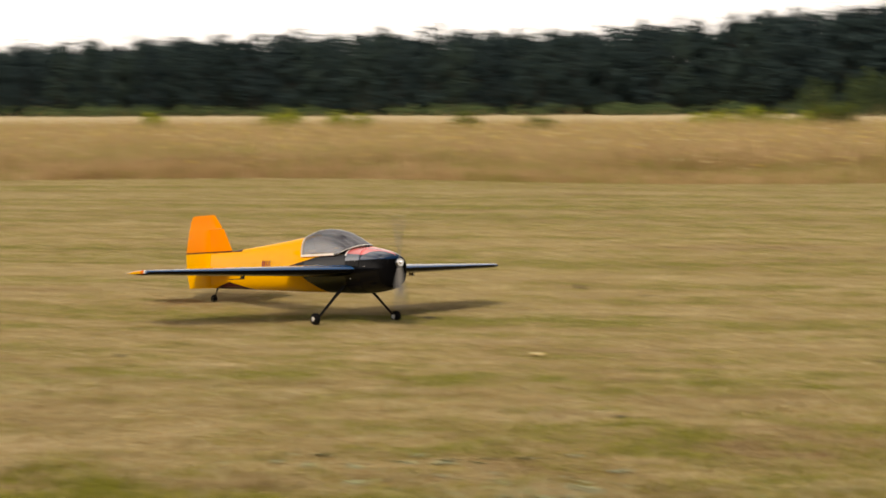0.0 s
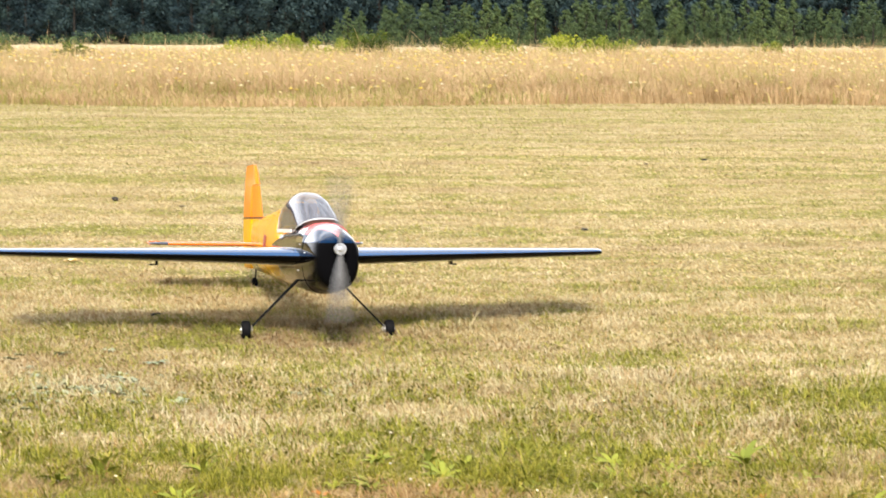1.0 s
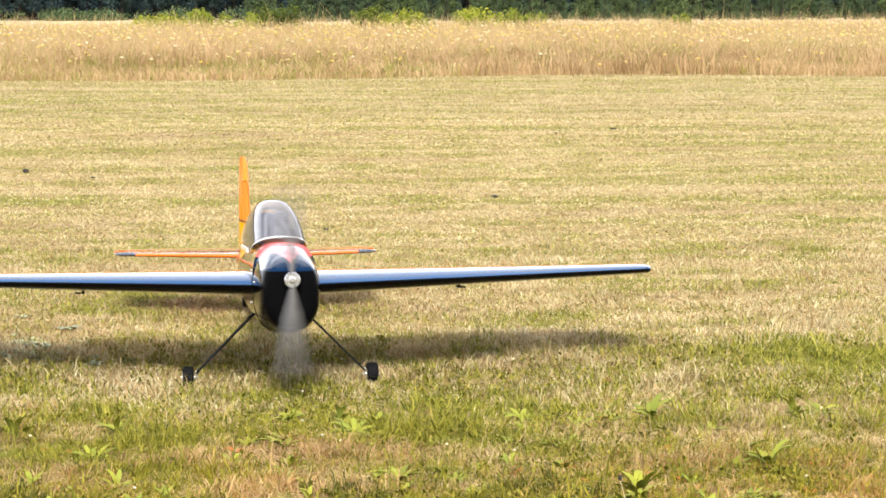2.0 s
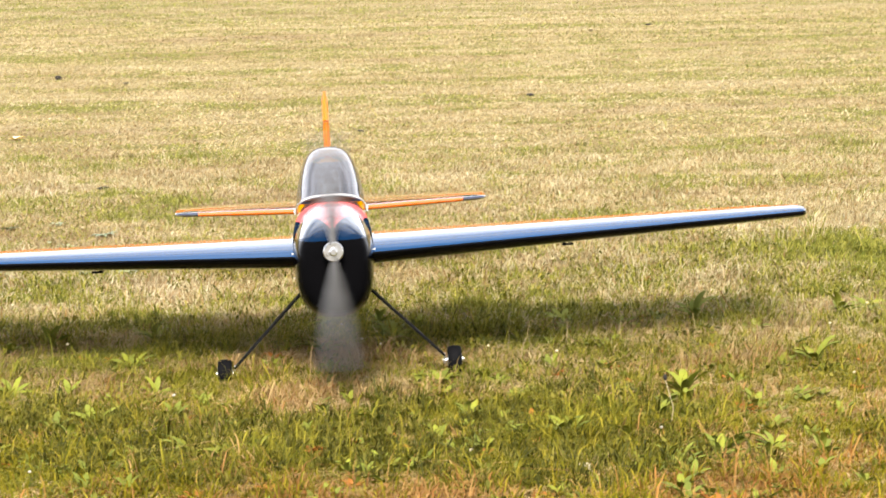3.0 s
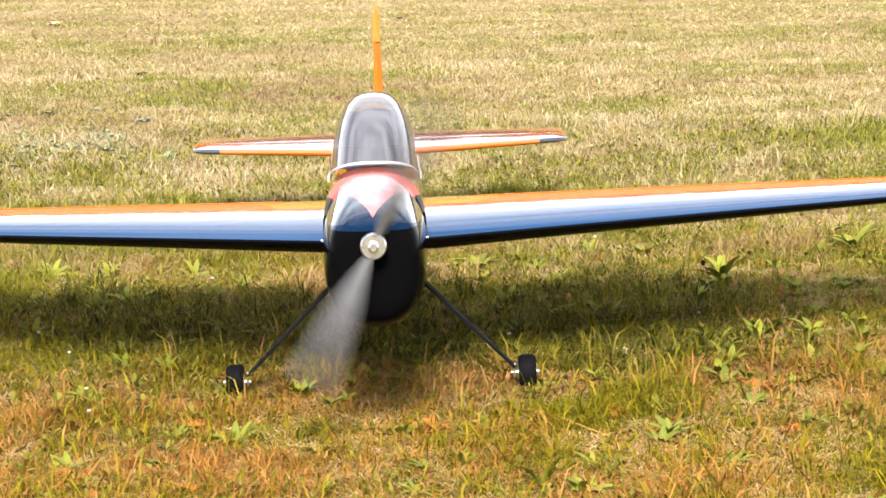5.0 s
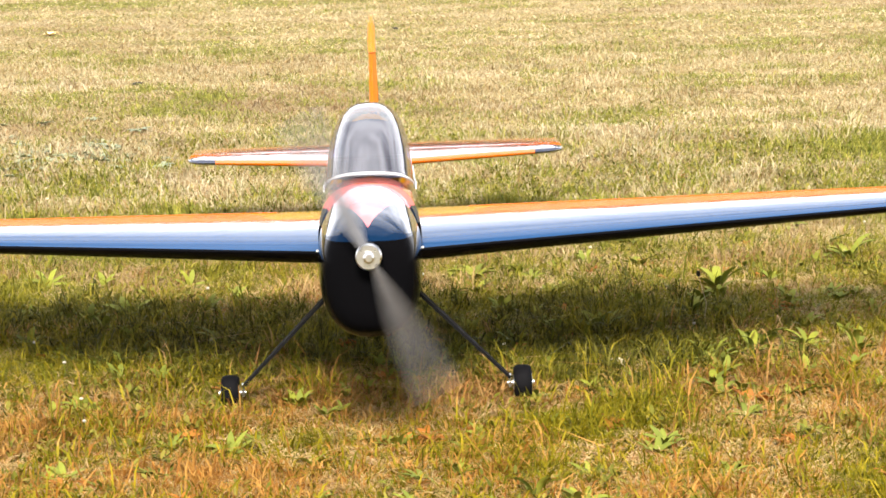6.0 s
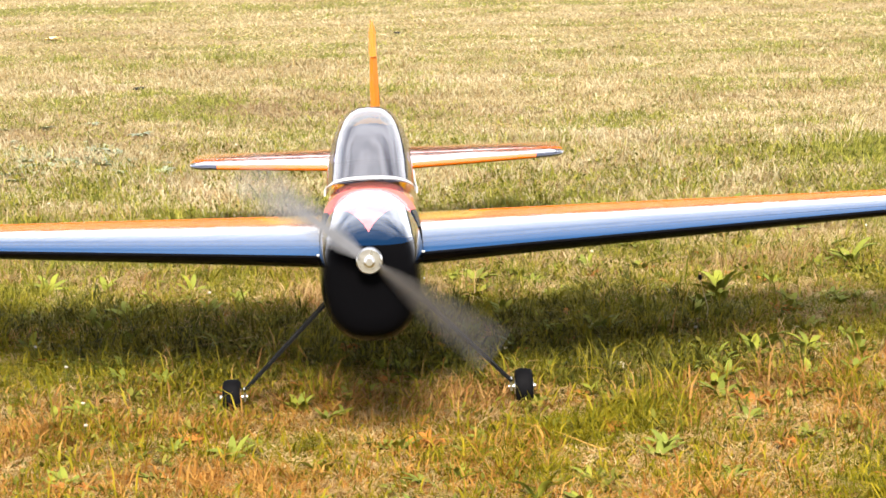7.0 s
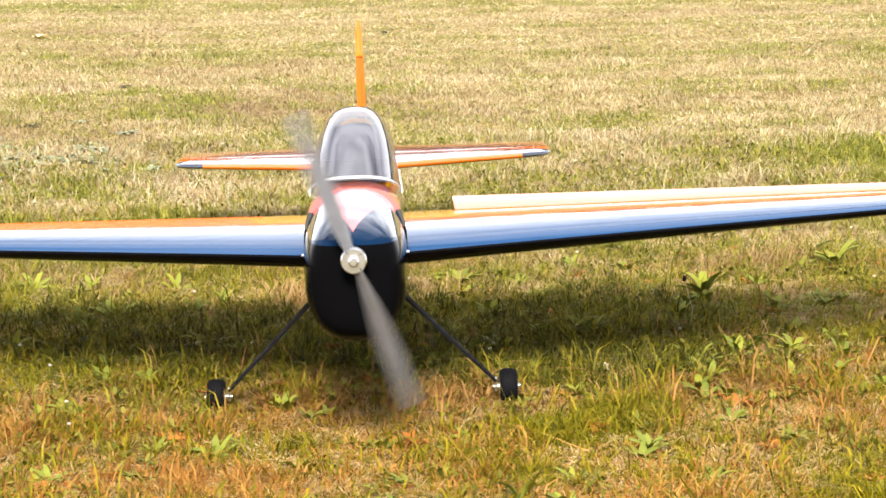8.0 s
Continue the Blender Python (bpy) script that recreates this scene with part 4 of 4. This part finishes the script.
    bmesh.ops.bevel(bm, geom=bm.edges[:], offset=0.004, segments=2, affect="EDGES")
    part("seat", bm, M_COCKPIT, plane, "brown cockpit seat", BODY)
    bm = bmesh.new()
    loft(bm, [arch(y, 0.228, 0.100, 0.0, 0.075) for y in (-0.632, -0.638)])
    part("bulkhead", bm, M_TUB, plane, "dark cockpit bulkhead", BODY)
    bm = bmesh.new()
    loft(bm, [[(0.098, y, 0.117), (-0.098, y, 0.117), (-0.098, y, 0.113), (0.098, y, 0.113)] for y in (-0.08, -0.625)])
    part("cockpit_floor", bm, M_TUB, plane, "dark cockpit floor", BODY)
    bm = bmesh.new()
    box(bm, (0.19, 0.02, 0.055), (0, -0.08, 0.145), pose(0, 0, 0, -15, 0, 0))
    bmesh.ops.bevel(bm, geom=bm.edges[:], offset=0.006, segments=2, affect="EDGES")
    part("instrument_panel", bm, M_COCKPIT, plane, "brown instrument panel", BODY)
    # fin and rudder
    bm = bmesh.new()
    zs = ((0.145, -1.955, 0.012), (0.25, -2.03, 0.012), (0.352, -2.105, 0.011))
    loft(bm, [[(0, le, z), (t, le - 0.06, z), (t, -2.325, z), (-t, -2.325, z), (-t, le - 0.06, z)] for z, le, t in zs])
    part("fin", bm, M_FIN, plane, "orange film covered fin", BODY)
    bm = bmesh.new()
    prof = ((-0.150, -2.332, -2.74), (0.0, -2.332, -2.785), (0.15, -2.332, -2.79), (0.352, -2.332, -2.72), (0.357, -2.125, -2.715), (0.44, -2.215, -2.675), (0.468, -2.245, -2.65), (0.478, -2.28, -2.62))
    rr = []
    for z, a, b in prof:
        t = 0.016 if z < 0.3 else (0.012 if z < 0.46 else 0.006)
        rr.append([(0, a, z), (t, a - 0.03, z), (t * 0.9, a - 0.10, z), (0.002, b, z), (-0.002, b, z), (-t * 0.9, a - 0.10, z), (-t, a - 0.03, z)])
    loft(bm, rr)
    part("rudder", bm, M_FIN, plane, "orange and yellow film covered rudder", BODY)
    hinges = [build_wing(plane, s) for s in (1, -1)]
    for s in (1, -1):
        build_tailplane(plane, s)
    # wing root seals and bolts
    for s in (1, -1):
        for y, z in ((0.10, -0.11), (0.30, -0.02), (0.16, 0.02)):
            bm = bmesh.new()
            turned(bm, ((-0.004, 0.0026), (0.0015, 0.0026), (0.002, 0.0016)), "x", (0, 0, 0), 10)
            part("bolt", bm, M_WHITE, plane, "white nylon bolt", BODY @ pose(s * 0.1255, y, z, 0, 0, 0 if s > 0 else 180))
    # marking on both sides: two bars and the number
    for s in (1, -1):
        m = pose(s * 0.1012, -1.24, -0.008, 90, 0, s * 86.3) @ pose(0, 0, 0, -6, 0, 0)
        for k in range(2):
            bm = bmesh.new()
            box(bm, (0.022, 0.068, 0.0016), (-0.062 + k * 0.032, 0.034, 0.0))
            part("marking_bar", bm, M_PAINT_RED, fuse, "dark red painted marking", m, smooth=False)
        cu = bpy.data.curves.new("number_text", "FONT")
        cu.body, cu.size, cu.extrude, cu.offset = "55", 0.095, 0.0008, 0.0012
        tmp = new("number_text", cu)
        me = bpy.data.meshes.new_from_object(tmp.evaluated_get(bpy.context.evaluated_depsgraph_get()))
        bpy.data.objects.remove(tmp)
        me.materials.append(M_PAINT_RED)
        ob = new("marking_number", me)
        ob.parent = fuse
        ob.matrix_basis = m @ pose(-0.008, 0, 0)
        tagged(ob, "dark red painted number 55")
    # legs, wheels, tail wheel
    wheels = []
    for s in (1, -1):
        bm = bmesh.new()
        a, b = Vector((s * 0.10, -0.02, 0.295)), Vector((s * 0.338, 0.0, 0.056))
        for t0, t1, w0, w1 in ((0.0, 0.55, 0.024, 0.018), (0.55, 1.0, 0.018, 0.012)):
            p, q = a.lerp(b, t0), a.lerp(b, t1)
            up = Vector((0.43 * s, 0, 0.45)).normalized() * 0.0035
            rr = []
            for c, w in ((p, w0), (q, w1)):
                rr.append([c + up + Vector((0, w, 0)), c + up - Vector((0, w, 0)), c - up - Vector((0, w, 0)), c - up + Vector((0, w, 0))])
            loft(bm, rr)
        leg = part("undercarriage_leg", bm, M_CARBON, plane, "dark sprung undercarriage leg")
        bm = bmesh.new()
        tube(bm, (s * 0.330, 0, 0.041), (s * 0.400, 0, 0.041), 0.004, 0.004, 10)
        box(bm, (0.006, 0.018, 0.032), (s * 0.337, 0, 0.047))
        part("axle", bm, M_ALU, leg, "bright steel axle")
        bm = bmesh.new()
        turned(bm, ((-0.022, 0.024), (-0.022, 0.038), (-0.018, 0.0425), (-0.008, 0.045), (0.008, 0.045), (0.018, 0.0425), (0.022, 0.038), (0.022, 0.024)), "x", (0, 0, 0), 28)
        wheel = part("wheel", bm, M_RUBBER, plane, "black foam-rubber wheel", pose(s * 0.369, 0, 0.041))
        bm = bmesh.new()
        turned(bm, ((-0.024, 0.009), (-0.024, 0.019), (-0.019, 0.023), (0.019, 0.023), (0.024, 0.019), (0.024, 0.009)), "x", (0, 0, 0), 20)
        part("hub", bm, M_ALU, wheel, "bright metal wheel hub")
        for e in (-1, 1):
            bm = bmesh.new()
            turned(bm, ((0, 0.006), (e * 0.006, 0.006), (e * 0.008, 0.004)), "x", (e * 0.023, 0, 0), 12)
            part("collar", bm, M_ALU, wheel, "bright steel wheel collar")
        wheels.append((wheel, s))
    bm = bmesh.new()
    tube(bm, (0, -2.22, 0.150), (0, -2.26, 0.030), 0.005, 0.004, 8)
    tube(bm, (0, -2.19, 0.150), (0, -2.25, 0.080), 0.004, 0.004, 8)
    tail_leg = part("tail_wheel_leg", bm, M_CARBON, plane)
    bm = bmesh.new()
    turned(bm, ((-0.016, 0.010), (-0.016, 0.028), (-0.009, 0.035), (0.009, 0.035), (0.016, 0.028), (0.016, 0.010)), "x", (0, 0, 0), 18)
    tail_wheel = part("tail_wheel", bm, M_RUBBER, plane, "small black tail wheel", pose(0, -2.28, 0.035))
    # propeller
    bm = bmesh.new()
    rr = []
    for s in (-1, 1):
        rr = []
        for k in range(12):
            f = k / 11
            r = 0.02 + 0.335 * f
            chord = 0.030 + 0.030 * math.sin(math.pi * min(1, f * 1.1 + 0.06)) if k < 11 else 0.020
            tw = radians(58 - 42 * f)
            th = 0.010 * (1 - 0.75 * f)
            ring = []
            for q in range(10):
                a = q * math.tau / 10
                u, w = math.cos(a) * chord / 2, math.sin(a) * th / 2
                ring.append((s * (u * math.cos(tw) - w * math.sin(tw)), u * math.sin(tw) + w * math.cos(tw), s * r))
            rr.append(ring)
        loft(bm, rr)
    prop = part("propeller", bm, M_PROP, plane, "grey two-bladed propeller", BODY @ pose(0, HUB_Y, 0))
    bm = bmesh.new()
    turned(bm, ((-0.030, 0.020), (-0.016, 0.030), (0.010, 0.030), (0.014, 0.027), (0.014, 0.012), (0.026, 0.012), (0.030, 0.008)), "y", (0, 0, 0), 28)
    part("prop_hub", bm, M_ALU, prop, "polished aluminium propeller washer and bolt")
    return plane, wheels, tail_wheel, prop, hinges


def make_aileron_paint():
    M = gloss("aileron_film", 0.09, 0.0)
    c = M.mix(M.math("MULTIPLY", M.noise(12, 4), 0.2), ORANGE, (0.60, 0.11, 0.0))
    return wrinkle(M.color(c), 0.12).m


M_AIL = make_aileron_paint()

build_ground()
build_lawn()
build_ground_leaves()
build_meadow()
build_woods()
build_shrubs()
build_weeds()
PLANE, WHEELS, TAIL_WHEEL, PROP, HINGES = build_aeroplane()


# ---- what moves ----
def motions():
    taxi = [
        (0.0, -4.424, 17.112, 0.22, -1.75, 226.64),
        (0.1, -2.979, 15.759, 0.07, -0.33, 218.11),
        (0.2, -1.903, 14.298, 0.98, 1.30, 209.12),
        (0.3, -1.683, 13.930, 0.87, -0.73, 206.37),
        (0.5, -1.278, 13.124, -0.12, 0.98, 201.90),
        (1.0, -0.774, 11.490, 0.34, -1.12, 193.39),
        (1.2, -0.645, 10.867, 0.16, -2.48, 191.36),
        (1.5, -0.519, 10.164, -0.31, -0.31, 189.86),
        (1.7, -0.465, 9.653, -0.35, -0.64, 188.77),
        (3.0, -0.265, 7.199, 0.36, 1.69, 182.39),
        (3.2, -0.242, 6.902, 0.49, 0.92, 182.46),
        (3.3, -0.263, 6.700, 0.32, -5.67, 181.59),
        (3.4, -0.219, 6.605, 0.63, -1.72, 182.53),
        (3.5, -0.208, 6.456, 0.70, 0.25, 182.57),
        (3.7, -0.214, 6.160, -0.11, 0.72, 182.14),
        (4.0, -0.208, 5.860, -0.09, 0.44, 181.88),
        (4.5, -0.209, 5.589, -0.31, 0.65, 181.55),
        (5.5, -0.209, 5.589, -0.31, 0.65, 181.55),
        (6.5, -0.208, 5.588, -0.30, 0.84, 181.57),
        (7.0, -0.209, 5.589, -0.29, 0.81, 181.56),
        (8.0, -0.207, 5.588, -0.31, 1.01, 181.54),
    ]
    walk(PLANE, [(t, pose(x, y, 0, rx, ry, rz)) for t, x, y, rx, ry, rz in taxi])
    # the wheels roll with the way that the aeroplane goes
    ts = [r[0] for r in taxi]
    way = [0.0]
    for a, b in zip(taxi, taxi[1:]):
        way.append(way[-1] + math.hypot(b[1] - a[1], b[2] - a[2]))
    for ob, radius in [(w, 0.045) for w, s in WHEELS] + [(TAIL_WHEEL, 0.035)]:
        at, rows, turn, last = ob.matrix_basis.translation.copy(), [], 0.0, 0.0
        for k in range(241):
            d = float(np.interp(k / 30, ts, way))
            turn += min(math.degrees((d - last) / radius), 80.0)
            last = d
            rows.append((k / 30, pose(*at, -(turn % 360), 0, 0)))
        walk(ob, rows)
    # the propeller idles, then runs down: degrees of turn at moments of the clip
    marks = ((0.0, -10080.0), (4.0, 0.0), (5.5, 3740.0), (6.0, 4885.0), (6.5, 5973.0), (6.7, 6456.0), (7.0, 7072.0), (7.5, 7905.0), (7.7, 8156.0), (8.0, 8480.0))
    base = BODY @ pose(0, HUB_Y, 0)
    rows = []
    for k in range(241):
        a = float(np.interp(k / 30, [m[0] for m in marks], [m[1] for m in marks]))
        rows.append((k / 30, base @ pose(0, 0, 0, 0, a % 360, 0)))
    walk(PROP, rows)
    # at the end one aileron flicks up and the other down
    for (ail, hinge, along), flick in zip(HINGES, (0.8, 1.0)):
        rows = []
        for t, deg in ((0.0, 0.0), (7.87, 0.0), (8.0, 9.0)):
            rows.append((t, BODY @ Matrix.Translation(hinge) @ Matrix.Rotation(radians(deg * flick), 4, along)))
        walk(ail, rows)


motions()
